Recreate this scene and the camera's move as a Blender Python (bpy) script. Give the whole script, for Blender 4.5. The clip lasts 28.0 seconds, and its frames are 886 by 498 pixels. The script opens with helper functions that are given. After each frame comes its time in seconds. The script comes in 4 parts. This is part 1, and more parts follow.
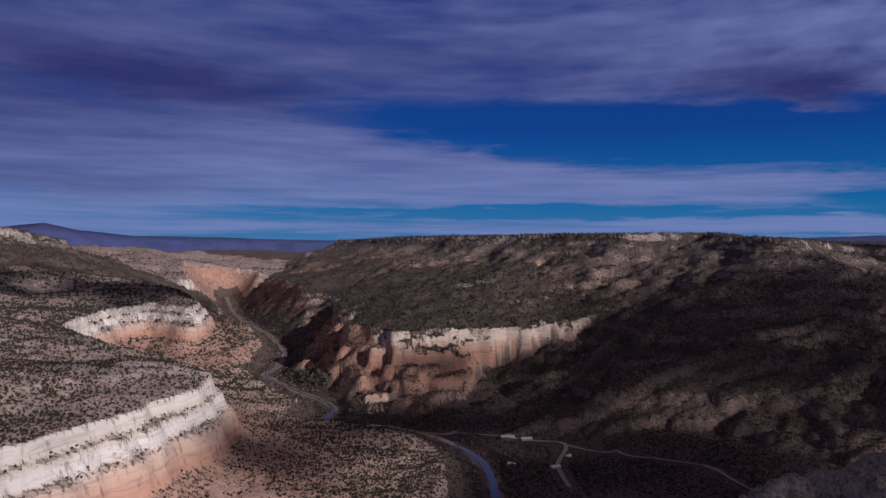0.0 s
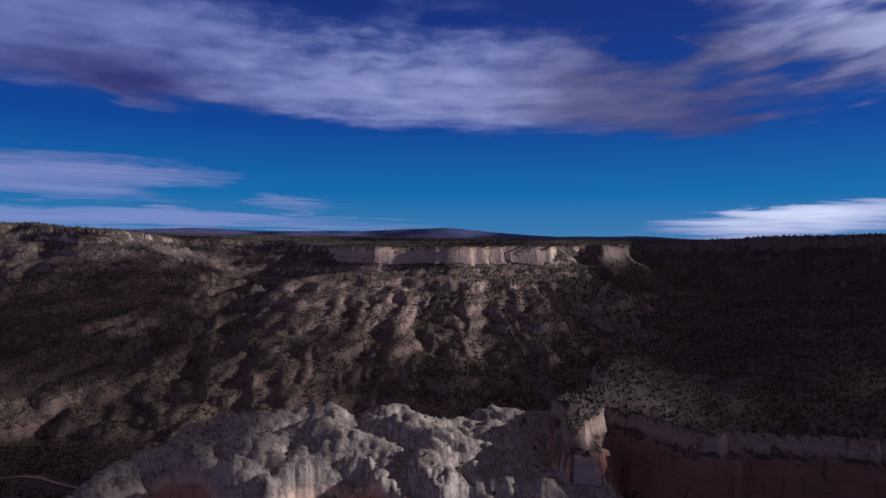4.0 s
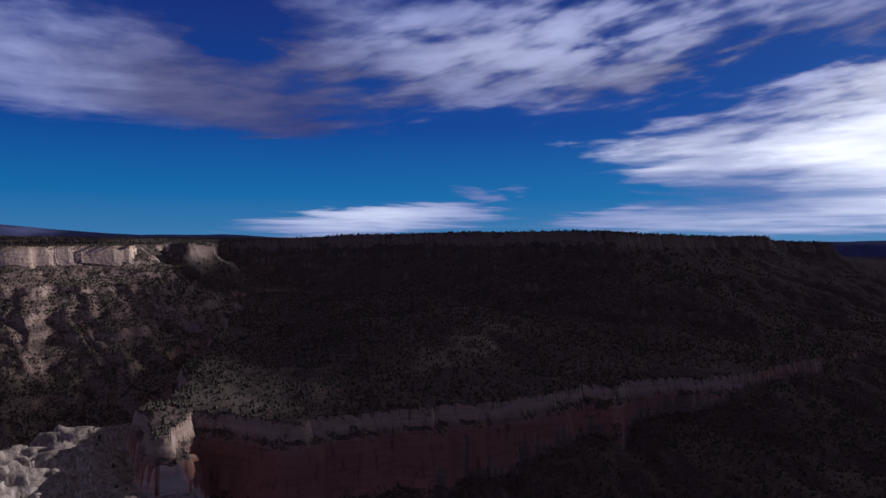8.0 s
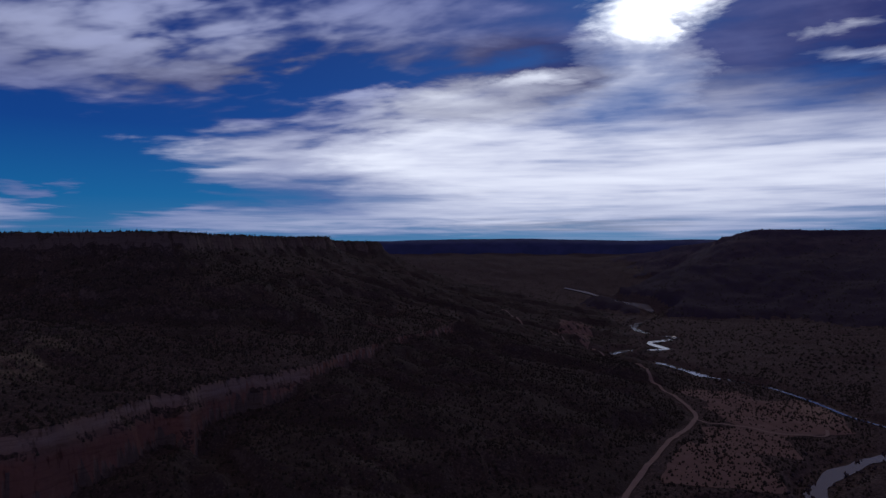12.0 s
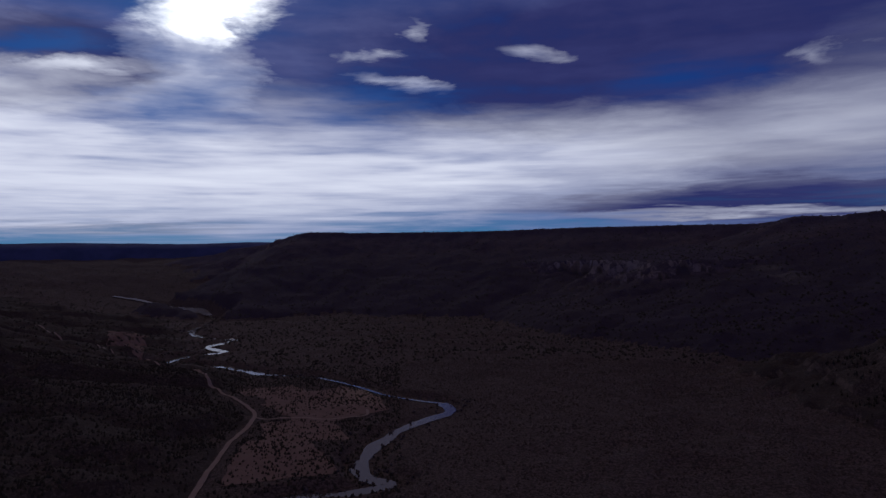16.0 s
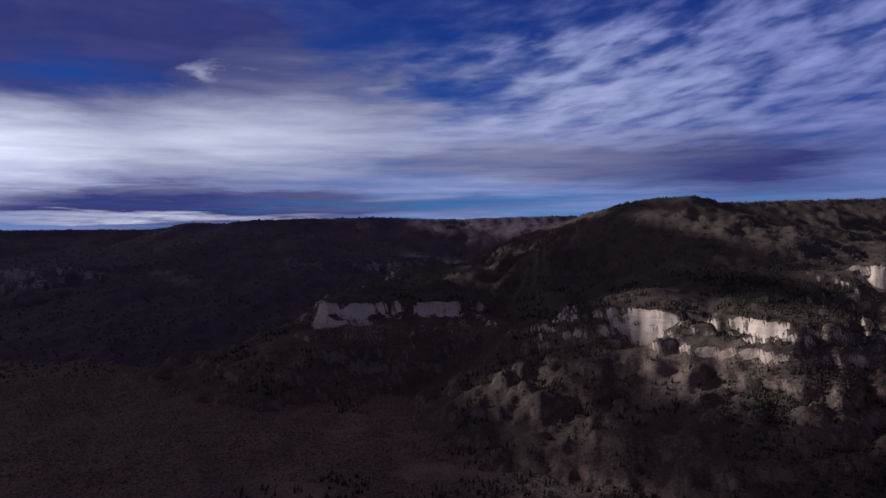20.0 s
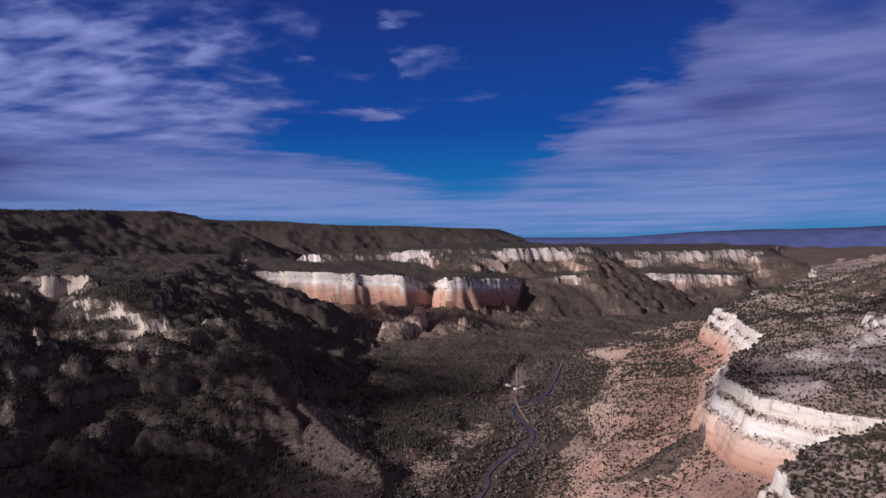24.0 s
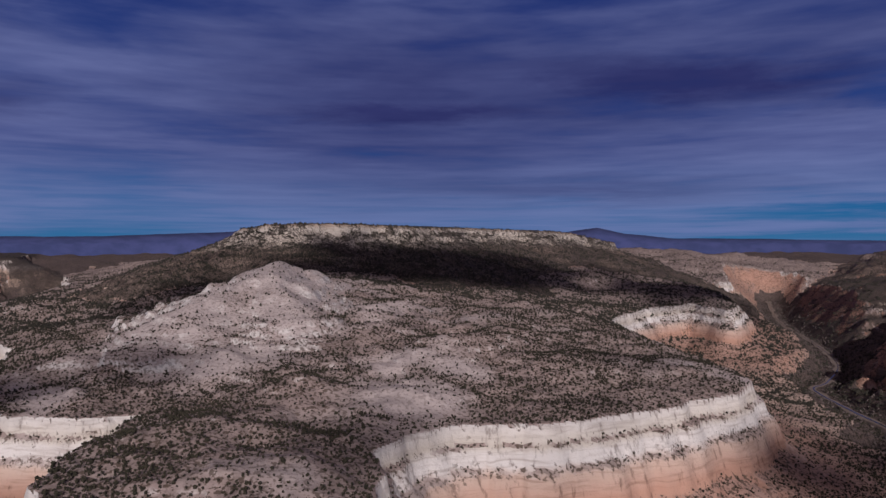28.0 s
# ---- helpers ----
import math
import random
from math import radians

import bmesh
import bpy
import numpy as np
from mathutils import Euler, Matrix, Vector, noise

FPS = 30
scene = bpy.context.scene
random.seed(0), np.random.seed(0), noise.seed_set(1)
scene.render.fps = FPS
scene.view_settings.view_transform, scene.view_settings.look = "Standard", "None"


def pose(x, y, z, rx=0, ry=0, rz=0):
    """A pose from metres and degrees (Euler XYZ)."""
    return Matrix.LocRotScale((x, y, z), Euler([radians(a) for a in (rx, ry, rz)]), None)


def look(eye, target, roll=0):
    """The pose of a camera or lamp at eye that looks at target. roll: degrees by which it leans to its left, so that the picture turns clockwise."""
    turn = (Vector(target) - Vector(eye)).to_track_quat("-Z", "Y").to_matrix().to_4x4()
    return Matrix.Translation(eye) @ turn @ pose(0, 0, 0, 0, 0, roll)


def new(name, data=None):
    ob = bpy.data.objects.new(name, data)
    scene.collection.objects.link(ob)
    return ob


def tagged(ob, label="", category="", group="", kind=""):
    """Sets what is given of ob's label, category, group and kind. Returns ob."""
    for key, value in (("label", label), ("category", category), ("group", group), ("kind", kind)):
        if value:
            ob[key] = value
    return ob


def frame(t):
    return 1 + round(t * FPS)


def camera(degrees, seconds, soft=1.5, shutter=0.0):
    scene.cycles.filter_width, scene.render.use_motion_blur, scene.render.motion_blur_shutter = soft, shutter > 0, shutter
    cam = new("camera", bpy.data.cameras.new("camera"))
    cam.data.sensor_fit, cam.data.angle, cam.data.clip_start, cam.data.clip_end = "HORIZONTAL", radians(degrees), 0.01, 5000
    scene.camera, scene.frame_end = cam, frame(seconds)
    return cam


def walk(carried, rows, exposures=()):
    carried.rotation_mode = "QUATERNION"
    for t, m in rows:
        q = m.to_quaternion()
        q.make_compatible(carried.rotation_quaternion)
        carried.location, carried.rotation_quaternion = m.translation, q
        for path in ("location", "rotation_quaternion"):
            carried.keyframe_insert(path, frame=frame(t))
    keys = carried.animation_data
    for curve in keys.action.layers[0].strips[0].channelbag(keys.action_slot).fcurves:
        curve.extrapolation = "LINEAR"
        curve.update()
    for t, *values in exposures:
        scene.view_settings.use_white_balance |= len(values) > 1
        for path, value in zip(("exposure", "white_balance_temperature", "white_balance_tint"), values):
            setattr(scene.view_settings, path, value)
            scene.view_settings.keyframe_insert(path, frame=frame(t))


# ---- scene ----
cam = camera(64.64, 28.0)
EYE_Z = 300.0

# ---- camera and its walk: seconds, bearing (clockwise from +y), pitch, lean ----
TURN = [
    (0.0, 0.01, -0.6, -0.5), (0.5, 9.98, -0.7, -0.5), (1.0, 18.07, -0.82, -0.46), (1.5, 24.29, -0.84, -0.5), (2.0, 30.71, -0.86, -0.54),
    (2.5, 36.53, -0.88, -0.56), (3.0, 42.65, -0.9, -0.57), (3.5, 47.49, -0.84, -0.58), (5.5, 63.57, -0.82, -0.56), (6.0, 68.21, -0.76, -0.64),
    (6.5, 72.36, -0.71, -0.62), (7.0, 76.4, -0.66, -0.5), (7.5, 80.05, -0.61, -0.48), (8.0, 84.4, -0.66, -0.45), (8.5, 88.15, -0.62, -0.42),
    (9.0, 92.29, -0.58, -0.48), (9.5, 96.24, -0.54, -0.44), (10.0, 100.68, -0.6, -0.4), (10.5, 105.22, -0.56, -0.35), (11.0, 109.66, -0.53, -0.2),
    (11.5, 114.3, -0.5, -0.04), (12.0, 118.54, -0.47, 0.01), (12.5, 122.98, -0.45, 0.17), (14.5, 139.55, -0.42, 0.49), (15.0, 143.99, -0.42, 0.65),
    (15.5, 148.73, -0.43, 0.62), (16.0, 153.67, -0.44, 0.68), (16.5, 159.39, -0.46, 0.66), (17.0, 164.43, -0.49, 0.62), (17.5, 170.25, -0.52, 0.69),
    (18.0, 176.46, -0.57, 0.76), (18.5, 182.49, -0.52, 0.73), (19.0, 188.11, -0.58, 0.78), (19.5, 194.53, -0.54, 0.73), (20.0, 200.45, -0.61, 0.78),
    (20.5, 207.46, -0.6, 0.82), (21.0, 214.66, -0.59, 0.85), (21.5, 222.56, -0.6, 0.87), (23.5, 254.54, -0.62, 0.91), (24.0, 261.75, -0.71, 0.87),
    (24.5, 269.65, -0.7, 0.8), (25.0, 276.75, -0.77, 0.74), (25.5, 284.25, -0.73, 0.66), (26.0, 291.07, -0.78, 0.58), (26.5, 298.27, -0.72, 0.49),
    (27.0, 304.59, -0.75, 0.41), (27.5, 311.6, -0.67, 0.32), (28.0, 317.92, -0.58, 0.13),
]
walk(cam, [(t, pose(0, 0, EYE_Z, 90 + p, lean, -b)) for t, b, p, lean in TURN], exposures=((0.0, -0.3), (1.0, -0.15), (2.0, -0.08), (3.5, 0.0), (6.5, 0.0), (8.0, -0.1), (9.6, -0.2), (11.0, -0.36), (12.5, -0.42), (14.5, -0.5), (16.0, -0.55), (17.0, -0.32), (18.0, 0.0), (20.0, 0.0), (21.5, 0.1), (23.5, 0.1), (25.0, -0.1), (26.5, -0.42), (28.0, -0.56)))

# ---- world: high broken cloud over a deep blue sky, low sun behind the cloud ----
SUN_BEARING, SUN_HEIGHT = radians(134), radians(22)
SUN_WAY = Vector((math.sin(SUN_BEARING) * math.cos(SUN_HEIGHT), math.cos(SUN_BEARING) * math.cos(SUN_HEIGHT), math.sin(SUN_HEIGHT)))


class Nodes:
    """Short notation for a node tree: every call makes one node and returns its output."""

    def __init__(self, tree):
        self.tree = tree

    def make(self, kind, **settings):
        n = self.tree.nodes.new(kind)
        for k, v in settings.items():
            setattr(n, k, v)
        return n

    def put(self, socket, value):
        if isinstance(value, bpy.types.NodeSocket):
            self.tree.links.new(value, socket)
        else:
            socket.default_value = value

    def math(self, op, a, b=0.0, c=0.0, clamp=False):
        n = self.make("ShaderNodeMath", operation=op, use_clamp=clamp)
        for s, v in zip(n.inputs, (a, b, c)):
            self.put(s, v)
        return n.outputs[0]

    def add(self, a, b): return self.math("ADD", a, b)
    def sub(self, a, b): return self.math("SUBTRACT", a, b)
    def mul(self, a, b): return self.math("MULTIPLY", a, b)

    def step(self, v, lo, hi, to0=0.0, to1=1.0):
        n = self.make("ShaderNodeMapRange", interpolation_type="SMOOTHSTEP")
        for s, x in zip(n.inputs, (v, lo, hi, to0, to1)):
            self.put(s, x)
        return n.outputs[0]

    def mix(self, f, a, b, blend="MIX"):
        n = self.make("ShaderNodeMix", data_type="RGBA", blend_type=blend)
        self.put(n.inputs[0], f)
        self.put(n.inputs[6], a if isinstance(a, bpy.types.NodeSocket) else (*a, 1))
        self.put(n.inputs[7], b if isinstance(b, bpy.types.NodeSocket) else (*b, 1))
        return n.outputs[2]

    def noise(self, vector, scale, detail=4.0, rough=0.55, distort=0.0):
        n = self.make("ShaderNodeTexNoise")
        if vector is not None:
            self.put(n.inputs["Vector"], vector)
        for k, v in (("Scale", scale), ("Detail", detail), ("Roughness", rough), ("Distortion", distort)):
            n.inputs[k].default_value = v
        return n.outputs[0]

    def ramp(self, f, stops, linear=True):
        n = self.make("ShaderNodeValToRGB")
        r = n.color_ramp
        r.interpolation = "LINEAR" if linear else "EASE"
        while len(r.elements) < len(stops):
            r.elements.new(0.5)
        for e, (p, c) in zip(r.elements, stops):
            e.position, e.color = p, (*c, 1)
        self.put(n.inputs[0], f)
        return n.outputs[0]


# bearing, height, half length, half breadth (degrees), slant, amount: banks of cloud, clear gaps, shaded and sunlit banks, the glare of the veiled sun
CLOUD_BANKS = [
    (358.9, 14.1, 37.4, 8.8, 0, 1), (340.4, 5.9, 20.3, 5.1, 0, 0.8), (5.3, 5.8, 26.7, 3.1, 0, 2.2), (3.8, 4.2, 16.7, 1.6, 0, 0.6), (358.4, 0.9, 33.9, 0.7, 0, 1.6),
    (9.7, 1.9, 22.6, 0.4, 0, 2.2), (27.3, 14.6, 9.2, 5.1, -13, 0.7), (22.9, 14.3, 15.7, 5.1, 2, 1.4), (40.1, 12.4, 19, 4.4, -6, 1.6), (61.3, 11.9, 13.7, 3.9, -11, 1.2),
    (27.9, 10.1, 3.9, 0.6, -14, 2.6), (22.8, 4.6, 14.1, 2.1, 0, 1.5), (30.6, 1.4, 21.9, 0.7, -1, 2.6), (40.6, 2.7, 4.6, 0.7, -3, 2.2), (48.4, 12.1, 15.8, 4.9, -4, 1.3),
    (66.3, 9.2, 15.5, 2.8, -6, 1.4), (88.4, 15.5, 16, 5.5, -2, 1.35), (89, 12.9, 11.1, 2.8, 7, 0.7), (79.8, 6.3, 1.5, 1, 29, 3), (85.9, 4.3, 3.3, 0.8, -8, 3),
    (90.2, 4.5, 1.1, 0.5, -7, 2.6), (78.1, 1.6, 11.1, 1.4, 2, 2.6), (80.9, 2.3, 7.4, 0.8, 2, 1.6), (98.9, 1.7, 5.8, 0.9, 2, 1.3), (78.4, 14.8, 10.3, 5.5, 9, 0.8),
    (95.6, 14.5, 15.8, 4.6, 6, 1.5), (116.3, 17.2, 14, 3.2, -1, 1.3), (110.6, 7.4, 16.5, 2.8, 3, 1.9), (116.8, 11.9, 12.2, 1.4, 6, 1.3), (118.7, 8.6, 11.7, 4.2, 2, 1.4),
    (111.3, 2, 18.1, 1.5, 1, 1.4), (115.3, 4.5, 15.2, 2.8, 0, 1.2), (138.7, 5.3, 20.4, 6, 2, 2.2), (141.3, 15.3, 9.3, 6, 19, 1.2), (169.1, 14, 29.1, 8.3, -5, 2),
    (182.1, 10.9, 18.4, 5.1, -5, 1.2), (125, 12.9, 9.6, 4.2, 6, 1.3), (170, 6.7, 20.2, 5.1, -2, 1.5), (172.8, 2.7, 22.9, 2.1, -1, 1.8), (187.8, 7.7, 22.7, 3.5, 2, 1.8),
    (212.3, 6.5, 24.7, 4.2, -2, 1.3), (181, 16, 15.8, 2.8, 2, 0.5), (182, 13.2, 2.7, 1, -10, 0.9), (195.9, 12.6, 1.8, 1.2, 0, 0.8), (216.9, 14.7, 20.2, 5.5, -5, 0.75),
    (216.1, 11.4, 19.4, 4.2, -1, 0.8), (189.9, 2.1, 24.9, 0.5, 0, 1.2), (187.1, 3.6, 27.7, 1.8, 0, 1), (174.2, 3.6, 38.8, 2.8, -1, 1), (230.8, 12.5, 16.5, 7.4, -5, 0.7),
    (232.3, 4.9, 26.8, 3.7, -2, 1.1), (235, 9.4, 15.8, 6.9, -1, 1.1), (235.1, 15.3, 15.9, 5.1, 4, 0.5), (257, 3.6, 27.6, 3.2, -2, 1.1), (264.4, 10.6, 6.7, 1.6, -4, 2.6),
    (261.9, 14.5, 3.6, 1.6, 1, 2.4), (255.7, 10.2, 3.9, 0.6, 3, 2.4), (258.3, 17.3, 1.8, 0.9, 1, 1.6), (277.8, 10.7, 14.4, 4.2, 23, 1.1), (284.6, 8.1, 9.8, 7.4, 17, 1),
    (287.6, 10, 18.7, 6.5, 18, 0.8), (307.4, 10.5, 20.1, 10.2, 1, 1.2), (263.6, 12.1, 6.5, 3.2, -17, 0.55), (276.8, 2.2, 19.6, 1.8, -1, 0.7), (323.6, 12, 30.8, 12, -1, 1.3),
    (316.9, 4.3, 37.4, 5.5, -1, 0.9)]
CLEAR_GAPS = [
    (13, 8.9, 23.4, 2.4, -3, 1.9), (8, 2.2, 28.5, 0.6, 0, 1.2), (32.9, 3.3, 6.5, 0.8, -5, 0.9), (24.7, 7.9, 23.2, 2.9, -1, 1.7), (57.5, 5.2, 21.5, 4.4, -2, 2.2),
    (48.4, 1.5, 18.7, 1.2, 0, 0.5), (67.8, 16.6, 1.8, 1.8, -10, 1.3), (68.8, 5.3, 21.9, 2.9, 1, 2.2), (67.6, 16.7, 4.1, 2.8, -17, 1.6), (41.1, 6.3, 14.1, 2.8, -2, 1.5),
    (77.9, 12.3, 4.7, 1.7, 20, 0.5), (86.9, 7.9, 13.2, 3.2, 5, 1.3), (94.6, 4.1, 6, 2.5, 1, 1.4), (107.7, 12.6, 10, 1.6, 8, 1.2), (121.2, 13.9, 7.8, 1.1, 6, 0.8),
    (173.1, 12.3, 9.5, 2.5, 4, 1), (187.7, 3.1, 22.7, 0.6, 0, 0.5), (191.9, 15.7, 5, 2.3, -6, 0.4), (207.8, 15.6, 2.1, 1.4, -32, 0.5), (253, 8.2, 6.1, 1.7, -3, 1.3),
    (255.9, 13.9, 3.2, 2.8, 0, 0.6), (263, 9.7, 6.9, 6.9, -44, 1.5), (273.8, 12.1, 10.2, 2.9, 25, 1.5), (266.1, 16.8, 15.1, 3.2, -2, 1), (262.6, 8, 8.5, 2.9, 6, 1.3),
    (274, 15.6, 9.8, 4.2, 4, 1.1)]
DARK_BANKS = [
    (0.4, 14.2, 35.9, 5.5, 0, 0.45), (27.4, 11.3, 9, 2.8, -5, 1), (334.3, 11.2, 12.7, 3.2, 2, 0.35), (69, 11.5, 13.1, 8.8, -7, 1.5), (83.5, 12.5, 9.7, 4.2, 6, 0.5),
    (98.9, 12, 10.5, 1.8, 12, 0.6), (109.4, 14.1, 21.2, 2.1, 4, 0.9), (122.8, 12.1, 10.2, 1.2, 7, 0.9), (139.7, 11.7, 4.5, 3.2, -9, 0.55), (123.7, 4.1, 2.4, 0.5, 1, 0.9),
    (127.8, 1.5, 10.5, 0.5, 0, 0.6), (123.6, 11.6, 11.1, 3.2, 8, 1.5), (124.3, 15, 5.9, 2.1, 2, 0.9), (169.6, 13.9, 30.9, 6.9, -4, 1.7), (170.9, 10.9, 27.3, 3.5, -2, 1.4),
    (180.8, 2.9, 14.9, 1.7, -2, 1.3), (177.4, 5.6, 18.3, 5.5, -3, 0.75), (184.1, 13.3, 20.5, 7.9, -7, 0.8), (122.9, 4, 3.4, 0.6, 2, 1), (130, 1.5, 8.6, 0.5, 0, 0.7),
    (215.7, 6.4, 22.7, 2, -2, 0.95), (223.7, 3.7, 13.3, 1.8, -2, 0.5), (183.6, 3, 26.8, 1.2, 0, 1.5), (207.6, 6.1, 20.4, 1.8, -1, 0.6), (224.8, 5.4, 8.6, 2.3, -6, 0.4),
    (274.9, 16.2, 12.5, 5.1, 0, 0.8), (313.5, 11.3, 17, 9.2, -3, 0.35), (318.4, 12.8, 35.9, 10.2, 1, 0.45), (339.5, 11.9, 16.4, 1.8, -7, 0.5), (316.4, 10.2, 11.4, 0.9, 0, 0.35),
    (285.6, 9.8, 4.6, 1.7, 4, 0.5), (331, 4.1, 16.9, 1.2, -1, 0.4)]
SUNLIT_BANKS = [
    (87.5, 15.2, 16.9, 5.5, 1, 0.16), (78.4, 1.8, 10.8, 1.6, 1, 0.55), (97.6, 6.6, 6.9, 2.8, -1, 0.4), (55.3, 11.6, 22.7, 5.1, -4, 0.1), (105.5, 15.6, 21.4, 4.6, 2, 0.16),
    (110.6, 7.2, 16.5, 2.8, 2, 0.55), (122.8, 7.1, 13.6, 5.5, -1, 0.75), (118, 11.7, 11.1, 1.4, 7, 0.5), (111.3, 1.7, 18.1, 1.4, 1, 0.4), (135.8, 5.7, 23.3, 6.5, 1, 1),
    (134, 13.9, 5.1, 5.1, 33, 0.9), (163.1, 7.2, 13.2, 3.7, 1, 0.3), (156.5, 6, 18.5, 4.6, 2, 0.55), (161.2, 15, 3, 0.6, -5, 0.5), (150.7, 12.9, 3.5, 0.5, -8, 0.7),
    (148.6, 14.8, 1.8, 0.4, 2, 0.4), (152.1, 16.8, 1.3, 0.6, -25, 0.35), (125.3, 13.2, 3.8, 0.6, 5, 0.6), (180.6, 7.9, 18.5, 3.7, 2, 0.45), (178.5, 2.1, 13.5, 0.4, 0, 0.5),
    (182.6, 13.3, 2.1, 0.8, -14, 0.25), (202, 9.6, 22.7, 7.9, 1, 0.25)]
GLARE = [
    (135.4, 18, 5.6, 3.1, 5, 1.6), (135.9, 16.7, 2.1, 1.6, -12, 0.8)]


def make_world():
    w = bpy.data.worlds.new("sky")
    w.use_nodes = True
    n = Nodes(w.node_tree)
    w.node_tree.nodes.clear()
    way = n.make("ShaderNodeTexCoord").outputs["Generated"]
    sep = n.make("ShaderNodeSeparateXYZ")
    n.put(sep.inputs[0], way)
    x, y, z = sep.outputs
    deg = 180 / math.pi
    height = n.mul(n.math("ARCSINE", z), deg)
    turn = n.math("ARCTAN2", x, y)
    # bearings run from SEAM - 360 to SEAM
    bearing = n.sub(SEAM, n.math("FLOORED_MODULO", n.sub(SEAM, n.mul(turn, deg)), 360.0))
    # the deck draws together towards the horizon
    deck = n.math("LOGARITHM", n.add(n.math("MAXIMUM", height, 0.0), 3.0), math.e)

    def drift(along_way, upright, slant=0.0, about=0.0):
        """Seamless place on the cloud deck: cloud rows rise by slant to the right of the bearing about."""
        s = n.sub(deck, n.mul(n.math("SINE", n.sub(turn, radians(about))), slant)) if slant else deck
        c = n.make("ShaderNodeCombineXYZ")
        n.put(c.inputs[0], n.mul(n.math("SINE", turn), along_way))
        n.put(c.inputs[1], n.mul(n.math("COSINE", turn), along_way))
        n.put(c.inputs[2], n.mul(s, upright))
        return c.outputs[0]

    wide = n.noise(drift(2.5, 3.0), 1.0, 5, 0.55, 0.4)
    streak = n.noise(drift(5.0, 10.0), 1.0, 4, 0.5, 0.25)
    thread = n.noise(drift(9.0, 24.0), 1.0, 3, 0.5, 0.2)
    rolls = n.noise(drift(11.0, 13.0, 0.62, 85), 1.0, 3, 0.5, 0.2)
    puffs = n.noise(drift(15.0, 15.0, 0.7, 232), 1.0, 3, 0.5, 0.2)
    tufts = n.noise(drift(16.0, 13.0), 1.0, 4, 0.52, 0.25)
    # ragged outlines
    bend = n.make("ShaderNodeTexNoise")
    n.put(bend.inputs["Vector"], drift(7.0, 8.0))
    for k, v in (("Scale", 1.0), ("Detail", 5.0), ("Roughness", 0.62), ("Distortion", 0.3)):
        bend.inputs[k].default_value = v
    shift = n.make("ShaderNodeVectorMath", operation="MULTIPLY_ADD")
    n.put(shift.inputs[0], bend.outputs["Color"])
    shift.inputs[1].default_value = (13.0, 2.6, 0.0)
    base = n.make("ShaderNodeCombineXYZ")
    n.put(base.inputs[0], n.sub(bearing, 6.5))
    n.put(base.inputs[1], n.sub(height, 1.3))
    n.put(shift.inputs[2], base.outputs[0])

    def banks(rows, place=None):
        total = 0.0
        for b, h, long, broad, slant, amount in rows:
            for c in {b, b - 360.0}:
                if c - long - 12 > SEAM or c + long + 12 < SEAM - 360:
                    continue
                m = n.make("ShaderNodeMapping", vector_type="TEXTURE")
                m.inputs["Location"].default_value = (c, h, 0)
                m.inputs["Rotation"].default_value = (0, 0, radians(slant))
                m.inputs["Scale"].default_value = (long * 1.15, broad * 1.15, 1)
                n.put(m.inputs[0], place or shift.outputs[0])
                g = n.make("ShaderNodeTexGradient", gradient_type="SPHERICAL")
                n.put(g.inputs[0], m.outputs[0])
                total = n.math("MULTIPLY_ADD", g.outputs["Fac"], amount, total)
        return total

    dense = n.sub(1.0, n.math("EXPONENT", n.mul(banks(CLOUD_BANKS), -0.9)))
    ruffle = n.add(n.mul(n.sub(rolls, 0.5), n.mul(banks(ROLLED), 4.0)), n.add(n.mul(n.sub(puffs, 0.5), n.mul(banks(PUFFED), 2.6)), n.mul(n.sub(tufts, 0.5), n.mul(banks(TUFTED), 2.4))))
    grain = n.add(n.mul(n.sub(wide, 0.5), 0.9), n.add(n.mul(n.sub(streak, 0.5), 1.1), n.mul(n.sub(thread, 0.5), 0.45)))
    cover = n.add(n.sub(n.mul(dense, 1.3), banks(CLEAR_GAPS)), n.add(n.add(ruffle, grain), 0.16))
    cloud = n.step(cover, 0.0, 1.2)
    blue = n.ramp(n.mul(height, 1 / 30.0), [(0.0, (0.045, 0.19, 0.42)), (0.12, (0.004, 0.125, 0.36)), (0.3, (0.003, 0.045, 0.25)), (0.6, (0.008, 0.022, 0.16)), (1.0, (0.006, 0.012, 0.06))])
    air = n.make("ShaderNodeTexSky", sky_type="NISHITA", sun_disc=False, sun_elevation=SUN_HEIGHT, sun_rotation=SUN_BEARING)
    blue = n.mix(0.012, blue, n.mix(1.0, air.outputs[0], (0.1, 0.35, 1.0), "MULTIPLY"), "ADD")
    relief = n.add(n.mul(dense, 0.5), n.add(n.mul(n.add(ruffle, grain), 0.8), 0.1))
    grey = n.mix(n.step(relief, -0.1, 1.3), (0.056, 0.085, 0.30), (0.25, 0.295, 0.62))
    grey = n.mix(n.step(height, 1.5, 8.0, 0.65, 0.0), grey, (0.20, 0.30, 0.62))
    dark = n.mix(n.step(relief, 0.0, 1.5), (0.028, 0.034, 0.155), (0.07, 0.08, 0.27))
    grey = n.mix(n.math("MULTIPLY", banks(DARK_BANKS), 1.1, clamp=True), grey, dark)
    white = n.mix(n.step(relief, -0.35, 1.0), (0.34, 0.38, 0.68), (1.12, 1.18, 1.38))
    lit = n.mix(n.math("MULTIPLY", banks(SUNLIT_BANKS), 1.15, clamp=True), grey, white)
    sky = n.mix(cloud, blue, lit)
    # the glare of the sun behind thin cloud
    veil = banks(GLARE)
    veil = n.mul(veil, n.add(0.35, n.add(n.mul(tufts, 0.9), n.mul(wide, 0.6))))
